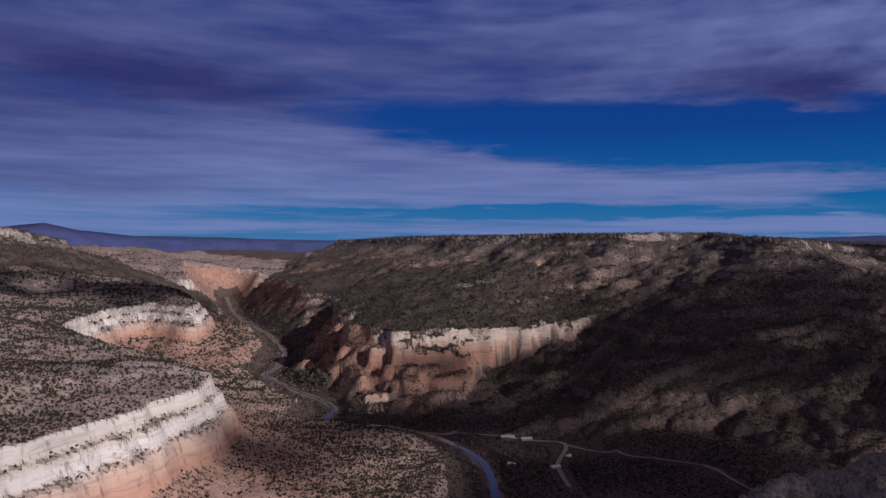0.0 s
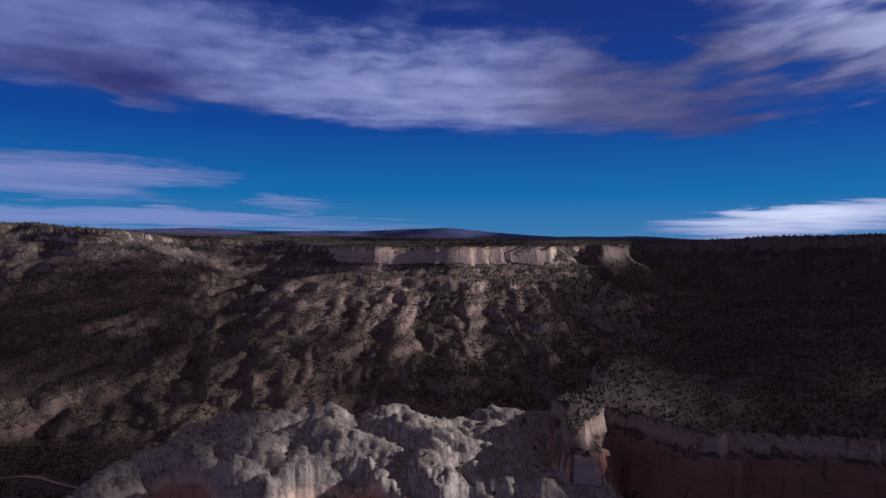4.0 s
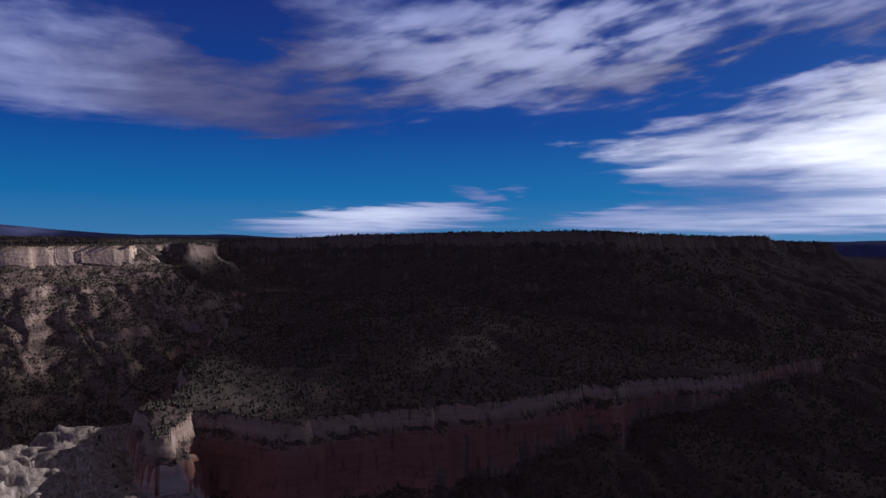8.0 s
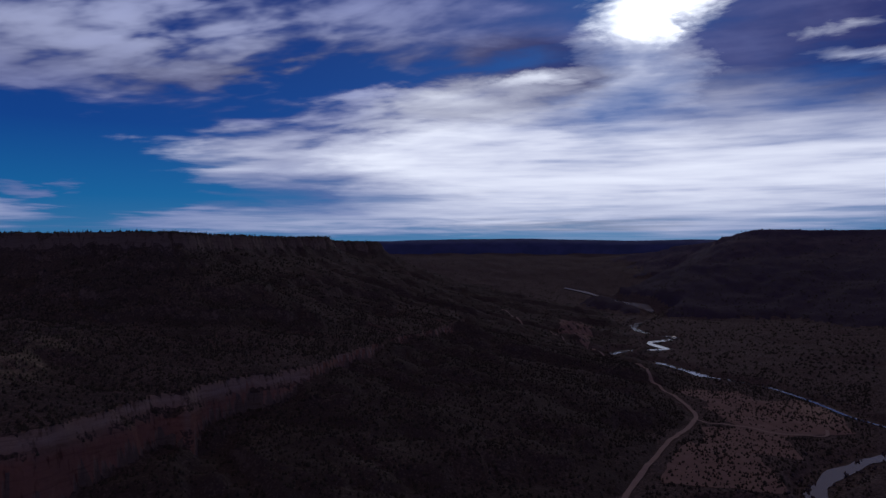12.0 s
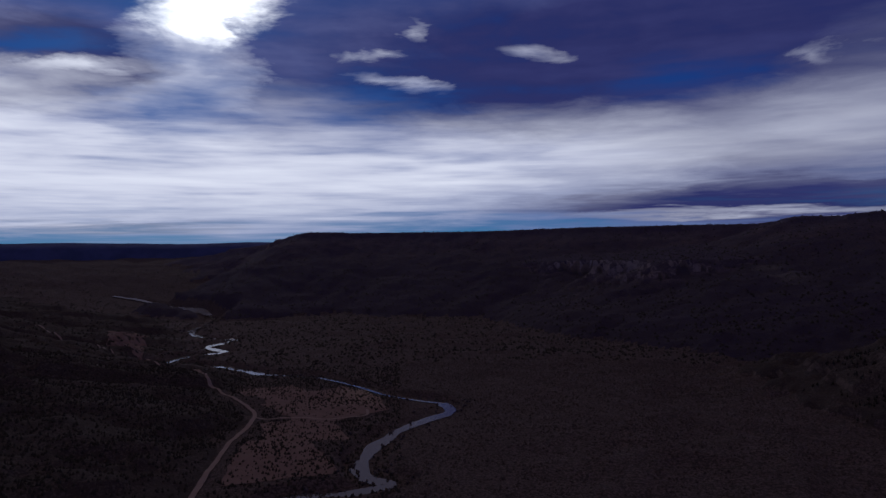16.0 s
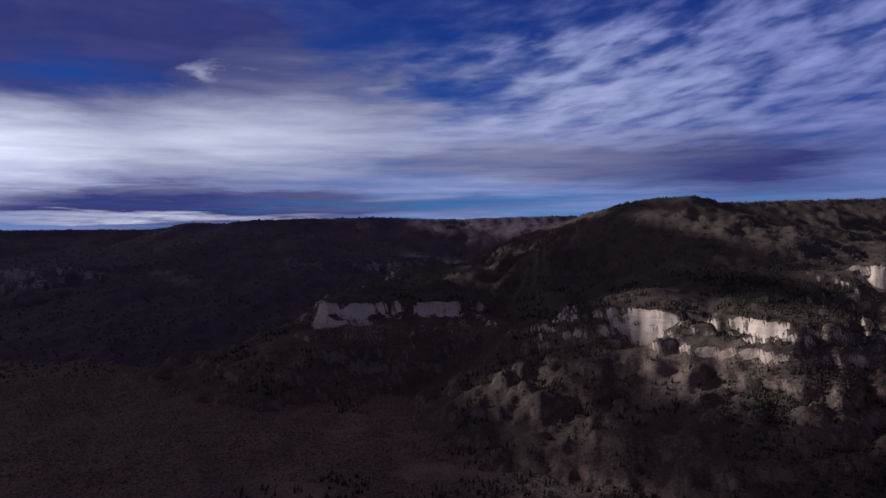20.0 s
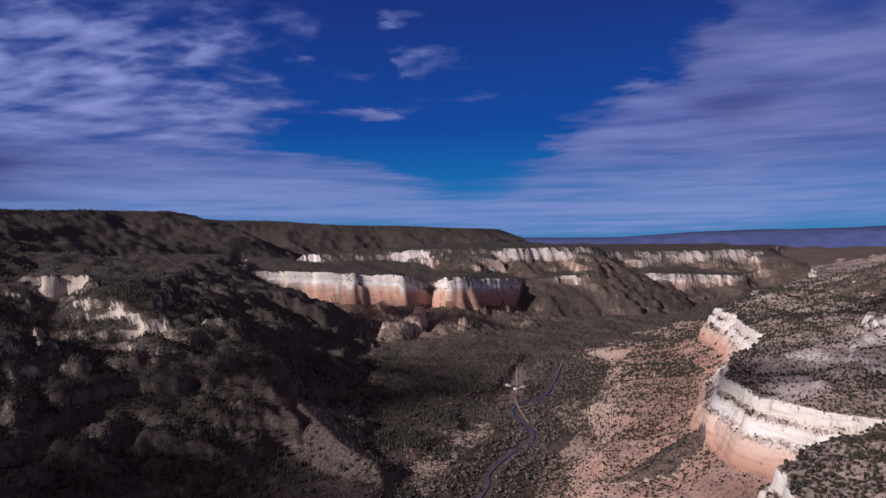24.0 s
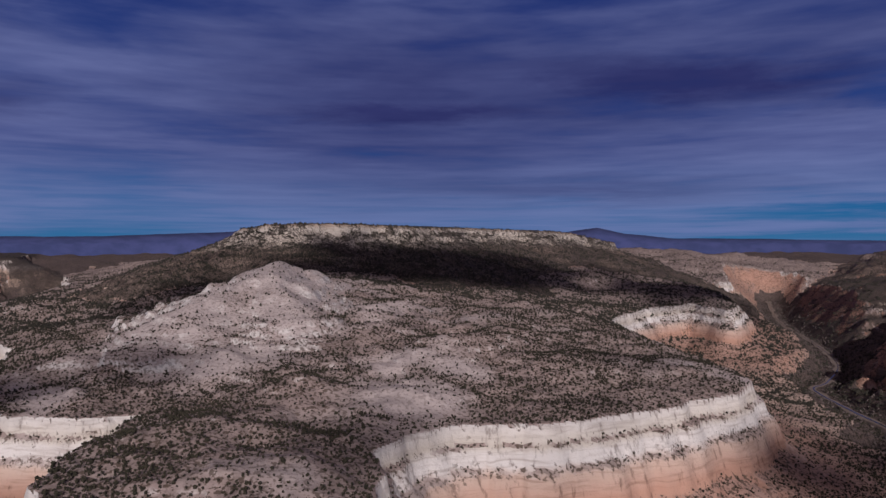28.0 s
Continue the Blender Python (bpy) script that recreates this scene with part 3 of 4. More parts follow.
def terrain(x, y):
    """Height, index of the landform (-1: valley floor), drop below its rim, for arrays of places."""
    x, y = np.asarray(x, np.float32), np.asarray(y, np.float32)
    warp = fbm(x, y, 260, 4, 3)
    small = fbm(x, y, 38, 3, 11)
    river = to_river(x, y)
    # the side canyon has a broad flat floor
    side = np.maximum(along(x, y, RIVER_WEST, False)[0] - 75 - 30 * warp, 0)
    wash = np.minimum(river, side)
    far = np.clip((np.hypot(x, y) - 2900) / 1850, 0, 1)
    plain = 225 * far * far * (3 - 2 * far)
    z = plain + 6 + 6 * fbm(x, y, 300, 3, 5) + 1.0 * small
    # low terraces away from the water
    z = z + 14 * np.clip((river - 90) / 260, 0, 1) * (0.5 + 0.8 * ridged(x, y, 170, 3, 8))
    form, drop = np.full(x.shape, -1, np.int32), np.full(x.shape, 200.0, np.float32)
    for crest, fall in SPURS:
        d, s, top, _ = along(x, y, crest, False)
        h = top - fall * np.maximum(d + 8 * warp, 0) * (1 + 0.3 * ridged(s + 0.5 * d, d, 45, 2, 9)) - 0.5 * small
        z = np.maximum(z, h)
    for k, (name, rim, profile, rise, most, bend, cut, rib) in enumerate(FORMS):
        xs, ys, span = [p[0] for p in rim], [p[1] for p in rim], profile[-1][0]
        at = np.nonzero((x > min(xs) - span) & (x < max(xs) + span) & (y > min(ys) - span) & (y < max(ys) + span))[0]
        px, py = x[at], y[at]
        d, s, top, way = along(px, py, rim)
        keep = d > -span
        at, px, py, d, s, top, way = at[keep], px[keep], py[keep], d[keep], s[keep], top[keep], way[keep]
        sm = small[at]
        # where two stretches of rim are equally near, a drainage runs between them
        d2, top2 = second(px, py, rim, s, 60 + np.abs(d))
        alone = np.clip((d2 - np.abs(d)) / 220.0, 0, 1)
        alone = alone * alone * (3 - 2 * alone)
        top = top + (1 - alone) * 0.5 * (top2 - top)
        # well inside the rim the top follows all of it
        blend, weight = np.zeros_like(d), np.full_like(d, 1e-9)
        for vx, vy, vz in rim:
            w = 1 / (np.hypot(px - vx, py - vy) + 30) ** 2
            blend, weight = blend + w * vz, weight + w
        top = top + (blend / weight - top) * np.clip(d / 90, 0, 1)
        d = d + bend * warp[at] + 0.28 * bend * sm
        out = np.maximum(-d, 0)
        soft = 0.4 * np.minimum(out, 300) + 1e-3
        merge = np.clip(1 - (d2 - out) / soft, 0, 1)
        out = np.maximum(out - 0.10 * soft * merge * merge, 0)
        # gullies run straight down from the rim
        s = way + 45 * warp[at] + 0.3 * (px - py)
        gully = 0.75 * ridged(s, out * 0.18, rib, 3, 40 + k) + 0.35 * ridged(px, py, rib * 0.8, 2, 140 + k)
        gully = gully * alone + ridged(px, py, rib, 3, 240 + k) * (1 - alone)
        flute = (0.6 * perlin(s / 15.0, out / 60.0, 70 + k) + 1.7 * ridged(s, out * 0.2, 36.0, 2, 75 + k)) * alone
        spur = (ridged(s, out * 0.12, rib * 2.7, 2, 340 + k) - 0.45) * alone
        reach = np.clip(out / 40.0, 0, 1)
        out2 = out + 0.16 * np.minimum(out, 130) * gully * reach + (9.0 if name == "sandstone_bench" else 6.0) * flute * np.clip(out / 6.0, 0, 1) * np.clip(1.5 - out / 80.0, 0, 1)
        fall = np.interp(np.maximum(out2, 0), [p[0] for p in profile], [p[1] for p in profile]).astype(np.float32)
        back = np.maximum(d, 0)
        # the cliff gives way to slopes in places
        if name == "broken_cliffs":
            whole = np.zeros_like(out)
            for ox, oy, size in OUTCROPS:
                whole = np.maximum(whole, np.clip(2.2 - np.hypot(px - ox, py - oy) / size * 1.2 + 0.5 * sm, 0, 1))
            fall = whole * fall + (1 - whole) * np.minimum(fall, 0.45 * out2)
        elif name in GAPS:
            whole = np.clip(2.2 * perlin(s / 170.0, px * 0, 440 + k) + 0.9 * sm + GAPS[name], 0, 1)
            fall = whole * fall + (1 - whole) * np.minimum(fall, 0.5 * out2)
        h = top - fall + np.minimum(back * rise, most) + (1.0 + 0.008 * np.minimum(back, 200)) * sm
        h = h + cut * gully * np.clip((out - 25) / 160.0, 0, 1) * np.clip(2.2 - out / 600.0, 0, 1)
        h = h + 0.12 * most * fbm(px, py, 210, 3, 90 + k) * np.clip(back / 120, 0, 1)
        h = h + 1.3 * cut * spur * np.clip((out - 40) / 220.0, 0, 1) * np.clip(2.2 - out / 600.0, 0, 1)
        if name == "sandstone_bench":
            h = h + (9 * fbm(px, py, 150, 4, 55) + 5 * ridged(px, py, 110, 3, 57)) * np.clip(back / 60, 0, 1)
            # thin ledges step the slope
            q = h / 8.5 + 0.7 * warp[at]
            f = q - np.floor(q)
            u = np.clip((f - 0.72) / 0.28, 0, 1)
            h = h + 8.5 * 0.16 * (u * u * (3 - 2 * u) - f) * np.clip(back / 60, 0, 1)
            for crest, side in HILLS:
                far_off, run, peak, _ = along(px, py, crest, False)
                mound = peak - side * far_off * (1 + 0.3 * ridged(run + 0.4 * far_off, far_off, 45, 3, 12)) + 5 * fbm(px, py, 50, 3, 14) - 160 * np.clip(1 - back / 140, 0, 1)
                h = np.maximum(h, mound)
        if name in LEDGED:
            # hard beds stand out as ledges across the slopes
            tall, share = LEDGED[name]
            q = h / tall + 0.5 * warp[at] + 0.15 * sm
            f = q - np.floor(q)
            u = np.clip((f - 0.6) / 0.4, 0, 1)
            h = h + tall * share * (u * u * (3 - 2 * u) - f) * np.clip(out / 30, 0, 1)
        if name == "slickrock_domes":
            h = h + 30 * np.sqrt(np.abs(perlin(px / 70, py / 70, 5)) + 0.01) - 56 + 7 * np.sqrt(np.abs(perlin(px / 22, py / 22, 6)) + 0.01) + 2.5 * np.sqrt(np.abs(perlin(px / 8, py / 8, 8)) + 0.01) + 1.2 * sm
            # thin beds run round the rock
            h = h + 1.1 * np.sin(h * 0.9 + 2 * sm)
        wins = h > z[at]
        won = at[wins]
        z[won] = h[wins]
        form[won] = k
        drop[won] = (fall - np.minimum(back, 60) * 0.25)[wins]
    # the water has cut its bed into all of it: no bank is steeper than scree
    bank = np.maximum(wash - 26 + 14 * warp, 0)
    scree = bank * (0.62 + 0.16 * ridged(x, y, 70, 3, 77)) + 0.0016 * bank * bank
    low = z - plain > scree
    drop[low] = np.maximum(drop[low], 60)
    z = plain + np.minimum(z - plain, scree) - 1.5 * np.clip((40 - river) / 20, 0, 1)
    form[river < 60] = -1
    return z, form, drop


def bareness(x, y):
    """1 where hardly anything grows on pale ground, fading to 0."""
    v = np.zeros(np.shape(x), np.float32)
    for bx, by, size in BADLANDS:
        v = np.maximum(v, np.clip(1.6 - np.hypot(x - bx, y - by) / size * 1.1 + 0.7 * fbm(x, y, 90, 3, 33), 0, 1))
    return np.maximum(v, np.clip(2.2 * fbm(x, y, 150, 4, 35) - 0.7, 0, 1) * np.clip(2.4 - np.hypot(x, y) / 700, 0, 1) * np.clip(-x / 150, 0, 1))


# ---- materials ----
def surface(name, colour, rough=0.9, bump=0.0, size=1.0):
    m = bpy.data.materials.new(name)
    m.use_nodes = True
    m.node_tree.nodes.clear()
    n = Nodes(m.node_tree)
    b = n.make("ShaderNodeBsdfPrincipled")
    b.inputs["Roughness"].default_value = rough
    b.inputs["Specular IOR Level"].default_value = 0.25
    c = colour(n) if callable(colour) else (*colour, 1)
    n.put(b.inputs["Base Color"], c)
    if bump:
        g = n.make("ShaderNodeBump")
        g.inputs["Strength"].default_value = 1.0
        g.inputs["Distance"].default_value = bump
        n.put(g.inputs["Height"], n.noise(n.make("ShaderNodeTexCoord").outputs["Object"], 1 / size, 5, 0.6))
        n.put(b.inputs["Normal"], g.outputs[0])
    o = n.make("ShaderNodeOutputMaterial")
    n.put(o.inputs[0], b.outputs[0])
    return m


def land(name, strata, soil, brush, steep=(0.55, 0.8), patch=0.5, pale=(0.30, 0.24, 0.2), bushy=0.5, dots=0.85, dense=0.53):
    """Rock in level beds where the ground is steep, soil with low brush where it is not. strata: drop below the rim / 200 m, colour."""
    def colour(n):
        co = n.make("ShaderNodeTexCoord").outputs["Object"]
        at = n.make("ShaderNodeAttribute", attribute_name="drop").outputs["Fac"]
        geo = n.make("ShaderNodeNewGeometry")
        sep = n.make("ShaderNodeSeparateXYZ")
        n.put(sep.inputs[0], geo.outputs["True Normal"])
        big, mid, fine = n.noise(co, 0.012, 4), n.noise(co, 0.07, 4, 0.6), n.noise(co, 0.45, 4, 0.65)
        depth = n.add(n.add(at, n.mul(n.sub(big, 0.5), 14.0)), n.mul(n.sub(mid, 0.5), 7.0))
        rock = n.ramp(n.mul(depth, 1 / 200.0), strata)
        # bedding lines and dark streaks down the faces
        squash = n.make("ShaderNodeMapping")
        squash.inputs["Scale"].default_value = (0.02, 0.02, 0.24)
        n.put(squash.inputs[0], co)
        bed = n.noise(squash.outputs[0], 1.0, 4, 0.6, 1.0)
        rock = n.mix(n.step(bed, 0.45, 0.75, 0.0, 0.5), rock, (0.42, 0.34, 0.30), "MULTIPLY")
        tall = n.make("ShaderNodeMapping")
        tall.inputs["Scale"].default_value = (0.14, 0.14, 0.012)
        n.put(tall.inputs[0], co)
        rock = n.mix(n.step(n.noise(tall.outputs[0], 1.0, 4, 0.6), 0.56, 0.70, 0.0, 0.6), rock, (0.20, 0.15, 0.13), "MULTIPLY")
        bare = n.make("ShaderNodeAttribute", attribute_name="bare").outputs["Fac"]
        earth = n.mix(n.step(mid, 0.35, 0.7), soil, tuple(0.62 * c for c in soil))
        earth = n.mix(n.mul(bare, 0.8), earth, pale)
        earth = n.mix(n.step(at, 5.0, 90.0, 0.0, 0.7), earth, rock)
        earth = n.mix(n.mul(n.step(fine, 1 - bushy, 1.12 - bushy), n.mul(n.step(big, 0.35, 0.6, 1.0 - patch, 1.0), n.sub(1.0, n.mul(bare, 0.85)))), earth, brush)
        flat = n.add(sep.outputs[2], n.mul(n.sub(mid, 0.5), 0.55))
        ground = n.mix(n.step(flat, *steep), rock, earth)
        # single shrubs stand on all but the sheer faces
        shrub = n.mul(n.step(n.noise(co, 0.28, 2, 0.5), dense, dense + 0.05), n.step(sep.outputs[2], 0.42, 0.66))
        return n.mix(n.mul(shrub, n.mul(dots, n.sub(1.0, n.mul(bare, 0.6)))), ground, brush)
    return surface(name, colour, 0.95, 1.6, 6.0)


WHITE, CREAM, RED, PINK, TAN, GREY = (0.68, 0.64, 0.615), (0.58, 0.52, 0.455), (0.48, 0.28, 0.21), (0.57, 0.43, 0.36), (0.38, 0.28, 0.22), (0.28, 0.235, 0.215)
BRUSH, DARK_BRUSH = (0.088, 0.062, 0.046), (0.054, 0.042, 0.038)
PALE = [(0.0, WHITE), (0.08, CREAM), (0.11, WHITE), (0.15, WHITE), (0.19, PINK), (0.30, RED), (0.5, RED), (0.65, PINK), (1.0, TAN)]
BUFF = [(0.0, (0.28, 0.21, 0.175)), (0.05, (0.31, 0.245, 0.215)), (0.09, (0.24, 0.16, 0.135)), (0.14, (0.24, 0.125, 0.10)), (0.42, (0.26, 0.14, 0.11)), (0.6, (0.24, 0.17, 0.14)), (1.0, (0.15, 0.115, 0.10))]
BANDED = [(0.0, (0.48, 0.41, 0.34)), (0.07, (0.50, 0.42, 0.36)), (0.13, (0.44, 0.32, 0.26)), (0.22, (0.40, 0.23, 0.17)), (0.45, (0.36, 0.21, 0.155)), (0.65, (0.24, 0.17, 0.14)), (1.0, (0.15, 0.115, 0.10))]
DOME = [(0.0, (0.44, 0.405, 0.39)), (0.08, (0.36, 0.325, 0.305)), (0.12, PINK), (0.15, RED), (0.5, RED), (0.8, TAN), (1.0, GREY)]
RIBBED = [(0.0, TAN), (0.05, (0.47, 0.39, 0.355)), (0.16, (0.44, 0.365, 0.335)), (0.35, (0.36, 0.28, 0.26)), (0.7, (0.25, 0.18, 0.15)), (1.0, (0.18, 0.135, 0.115))]
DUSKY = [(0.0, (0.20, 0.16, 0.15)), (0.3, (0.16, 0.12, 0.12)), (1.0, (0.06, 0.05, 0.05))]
BROWN = [(0.0, (0.15, 0.115, 0.105)), (0.14, (0.17, 0.13, 0.115)), (0.2, (0.15, 0.115, 0.105)), (0.5, (0.16, 0.12, 0.10)), (1.0, (0.12, 0.095, 0.085))]
GROUND_LOOK = land("valley_earth", [(0, (0.17, 0.13, 0.11)), (1, (0.15, 0.11, 0.10))], (0.155, 0.112, 0.104), DARK_BRUSH, (0.3, 0.6), 0.85, bushy=0.5, dense=0.48)
LOOKS = {
    "sandstone_bench": land("pale_sandstone", PALE, (0.38, 0.295, 0.27), BRUSH, (0.6, 0.85), 0.9, (0.56, 0.48, 0.46), bushy=0.44),
    "butte": land("butte_rock", [(0.0, TAN), (0.05, CREAM), (0.25, (0.6, 0.52, 0.44)), (0.35, (0.24, 0.18, 0.145)), (1.0, (0.17, 0.13, 0.11))], (0.075, 0.06, 0.045), DARK_BRUSH, (0.75, 0.92), 0.8, bushy=0.58, dense=0.47),
    "canyon_wall": land("canyon_rock", BANDED, (0.125, 0.095, 0.08), DARK_BRUSH, (0.62, 0.84), 0.8, (0.45, 0.37, 0.32), bushy=0.58),
    "slickrock_domes": land("slickrock", DOME, (0.30, 0.265, 0.245), DARK_BRUSH, (0.35, 0.75), 0.8, bushy=0.45, dots=0.45),
    "long_cliff": land("red_cliff_rock", BUFF, (0.15, 0.11, 0.10), DARK_BRUSH, (0.5, 0.82), 0.7, bushy=0.60, dense=0.47),
    "mesa": land("mesa_rock", RIBBED, (0.10, 0.08, 0.065), DARK_BRUSH, (0.60, 0.82), 0.9, bushy=0.60, dense=0.49),
    "promontory": land("promontory_rock", [(0.0, TAN), (0.03, (0.50, 0.40, 0.34)), (0.16, (0.45, 0.35, 0.31)), (0.4, (0.38, 0.29, 0.265)), (1.0, (0.20, 0.15, 0.125))], (0.13, 0.098, 0.078), DARK_BRUSH, (0.64, 0.86), 0.8, bushy=0.56),
    "dark_mesa": land("dark_mesa_rock", BROWN, (0.115, 0.082, 0.078), DARK_BRUSH, (0.5, 0.8), 0.9, bushy=0.62, dense=0.42),
    # both far forms carry the violet of haze in their soil and brush colours
    "far_ridge": land("hazed_ridge_rock", DUSKY, (0.085, 0.064, 0.112), (0.058, 0.045, 0.074), (0.4, 0.7), 0.9, bushy=0.60),
    "far_bench": land("hazed_bench_rock", [(0.0, (0.25, 0.21, 0.23)), (0.3, (0.21, 0.17, 0.19)), (0.42, (0.10, 0.08, 0.08)), (1.0, (0.06, 0.05, 0.05))], (0.085, 0.064, 0.105), (0.058, 0.045, 0.070), (0.5, 0.8), 0.8, bushy=0.60),
    "wooded_hill": land("wooded_hill_rock", BROWN, (0.06, 0.05, 0.038), DARK_BRUSH, (0.4, 0.7), 0.9, bushy=0.64, dense=0.42),
    "broken_cliffs": land("broken_cliff_rock", [(0.0, (0.44, 0.38, 0.32)), (0.14, (0.55, 0.48, 0.42)), (0.24, (0.42, 0.345, 0.29)), (0.36, (0.17, 0.13, 0.11)), (1.0, (0.13, 0.10, 0.085))], (0.065, 0.052, 0.042), DARK_BRUSH, (0.42, 0.70), 0.85, bushy=0.62, dense=0.44),
    "white_cliffs": land("white_cliff_rock", PALE, (0.10, 0.08, 0.065), DARK_BRUSH, (0.5, 0.82), 0.8, bushy=0.60, dense=0.46),
    "upper_cliffs": land("upper_cliff_rock", [(0.0, (0.58, 0.53, 0.49)), (0.2, (0.62, 0.54, 0.50)), (0.3, TAN), (1.0, (0.16, 0.12, 0.105))], (0.075, 0.06, 0.052), DARK_BRUSH, (0.5, 0.8), 0.8, bushy=0.60, dense=0.46),
}
TELL = {
    "sandstone_bench": "pale sandstone bench with sheer white and red cliffs, dotted with junipers",
    "butte": "flat-topped butte with a pale scree slope above the bench",
    "canyon_wall": "banded white and red canyon wall below the mesa",
    "slickrock_domes": "rounded white slickrock domes over red cliffs",
    "long_cliff": "long dark red cliff below wooded slopes",
    "mesa": "long mesa with gullied pale slopes and a wooded rim",
    "promontory": "flat-topped promontory with a banded tan cliff",
    "dark_mesa": "dark wooded mesa with pines along its rim",
    "far_ridge": "distant dark wooded ridge with a level top, violet haze in its colour",
    "far_bench": "distant bench with a low pale cliff band, violet haze in its colour",
    "wooded_hill": "broad wooded hill with a knob on its top",
    "broken_cliffs": "broken cream cliffs and spurs below the wooded hill",
    "white_cliffs": "tall fluted white and pink cliffs along the side canyon",
    "upper_cliffs": "upper tier of pale broken cliffs over the side canyon",
}

# ---- the land: one sheet of rings, cut where one landform meets the next ----
# closer spokes over the sunlit cliffs and canyons than over the shaded slopes
ang = np.radians(np.concatenate((np.arange(-160, 75, 0.165), np.arange(75, 200, 0.26))))
SPOKES, RINGS = len(ang), 430
reach = np.concatenate(([0.1], np.linspace(40, 230, 9), np.geomspace(250, 4900, RINGS - 10)))
gx, gy = (reach[:, None] * np.sin(ang)[None, :]).ravel(), (reach[:, None] * np.cos(ang)[None, :]).ravel()
gz, gform, gdrop = terrain(gx, gy)
# stray spikes in the sheet are flattened to the median of their ring neighbours
rows_z = gz.reshape(len(reach), SPOKES)
level = np.median(np.stack([np.roll(rows_z, k, 1) for k in range(-3, 4)]), 0)
gz = np.where(np.abs(rows_z - level) > 5, level, rows_z).ravel()
ri, si = np.meshgrid(np.arange(RINGS - 1), np.arange(SPOKES), indexing="ij")
sj = (si + 1) % SPOKES
quads = np.stack((ri * SPOKES + si, ri * SPOKES + sj, (ri + 1) * SPOKES + sj, (ri + 1) * SPOKES + si), -1).reshape(-1, 4)
owner = gform[quads[:, 0]]


def sheet(name, faces, material):
    used, idx = np.unique(faces, return_inverse=True)
    me = bpy.data.meshes.new(name)
    co = np.stack((gx[used], gy[used], gz[used]), -1).astype(np.float32)
    me.vertices.add(len(used))
    me.vertices.foreach_set("co", co.ravel())
    me.loops.add(faces.size)
    me.loops.foreach_set("vertex_index", idx.ravel().astype(np.int32))
    me.polygons.add(len(faces))
    me.polygons.foreach_set("loop_start", np.arange(0, faces.size, 4, dtype=np.int32))
    me.polygons.foreach_set("use_smooth", np.ones(len(faces), bool))
    me.attributes.new("drop", "FLOAT", "POINT").data.foreach_set("value", gdrop[used].astype(np.float32))
    me.attributes.new("bare", "FLOAT", "POINT").data.foreach_set("value", bareness(gx[used], gy[used]).astype(np.float32))
    me.update(calc_edges=True)
    me.materials.append(material)
    return new(name, me)


tagged(sheet("ground", quads[owner == -1][:, ::-1], GROUND_LOOK), "brushy tan valley floor with low terraces", "valley floor", kind="structure")
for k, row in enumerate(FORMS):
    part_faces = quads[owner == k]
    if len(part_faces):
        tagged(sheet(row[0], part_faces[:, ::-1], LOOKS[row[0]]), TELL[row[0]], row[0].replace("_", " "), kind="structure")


# ---- far mountains behind the land: bearing, height of the skyline in degrees ----
SKYLINE = [(318, 0.5), (327, 0.6), (330.3, 1.05), (332.5, 0.6), (334, 0.5), (336, 0.3), (345, 0.15), (351, 0.02), (358, 0.02), (366, 0.1), (375, 0.2), (388, 0.45), (392, 0.7), (397, 0.5), (404, 0.55), (412, 0.95), (417, 0.55),
           (421, 0.3), (427, 0.35), (434, 0.05), (449, 0.2), (470, 0.1), (478, 0.3), (487, 0.35), (493, 0.2), (504, 0.25), (512, 0.5), (560, 0.2), (630, 0.1), (636, 0.05), (641, 0.35), (652, 0.5), (662, 0.9), (678, 0.5)]


def distant_mountains():
    bs = np.linspace(318, 678, 1441)
    el = np.interp(bs, [p[0] for p in SKYLINE], [p[1] for p in SKYLINE])
    el = el + 0.07 * fbm(bs, bs * 0 + 3, 7, 5, 2)
    rows = []
    for r, share in ((4420, -0.9), (4560, 0.25), (4660, 0.62), (4760, 1.0), (4860, 0.2)):
        wob = 25 * perlin(bs / 2.0, bs * 0 + r / 37.0, 4)
        top = np.tan(np.radians(el)) * 4760
        h = EYE_Z + (top + 30) * share - 30 + (7 * ridged(bs, bs * 0 + r / 50.0, 5.0, 2, 6) if 0 < share < 1 else 0)
        if share < 0:
            h = h * 0 + 150
        rr, a = r + wob, np.radians(bs)
        rows.append(np.stack((rr * np.sin(a), rr * np.cos(a), h), -1))
    co = np.concatenate(rows)
    w = len(bs)
    faces = [(k * w + i, k * w + i + 1, (k + 1) * w + i + 1, (k + 1) * w + i) for k in range(len(rows) - 1) for i in range(w - 1)]
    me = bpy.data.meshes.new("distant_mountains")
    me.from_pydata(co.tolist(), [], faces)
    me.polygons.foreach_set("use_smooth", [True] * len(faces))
    # the blue of distant haze is put into the base colour
    me.materials.append(surface("haze_blue", lambda n: n.mix(n.step(n.noise(n.make("ShaderNodeTexCoord").outputs["Object"], 0.01, 5), 0.35, 0.65), (0.048, 0.064, 0.17), (0.068, 0.084, 0.22)), 1.0))
    tagged(new("distant_mountains", me), "far mountain ranges along the horizon, haze blue put into their colour", "backdrop", kind="structure")


distant_mountains()

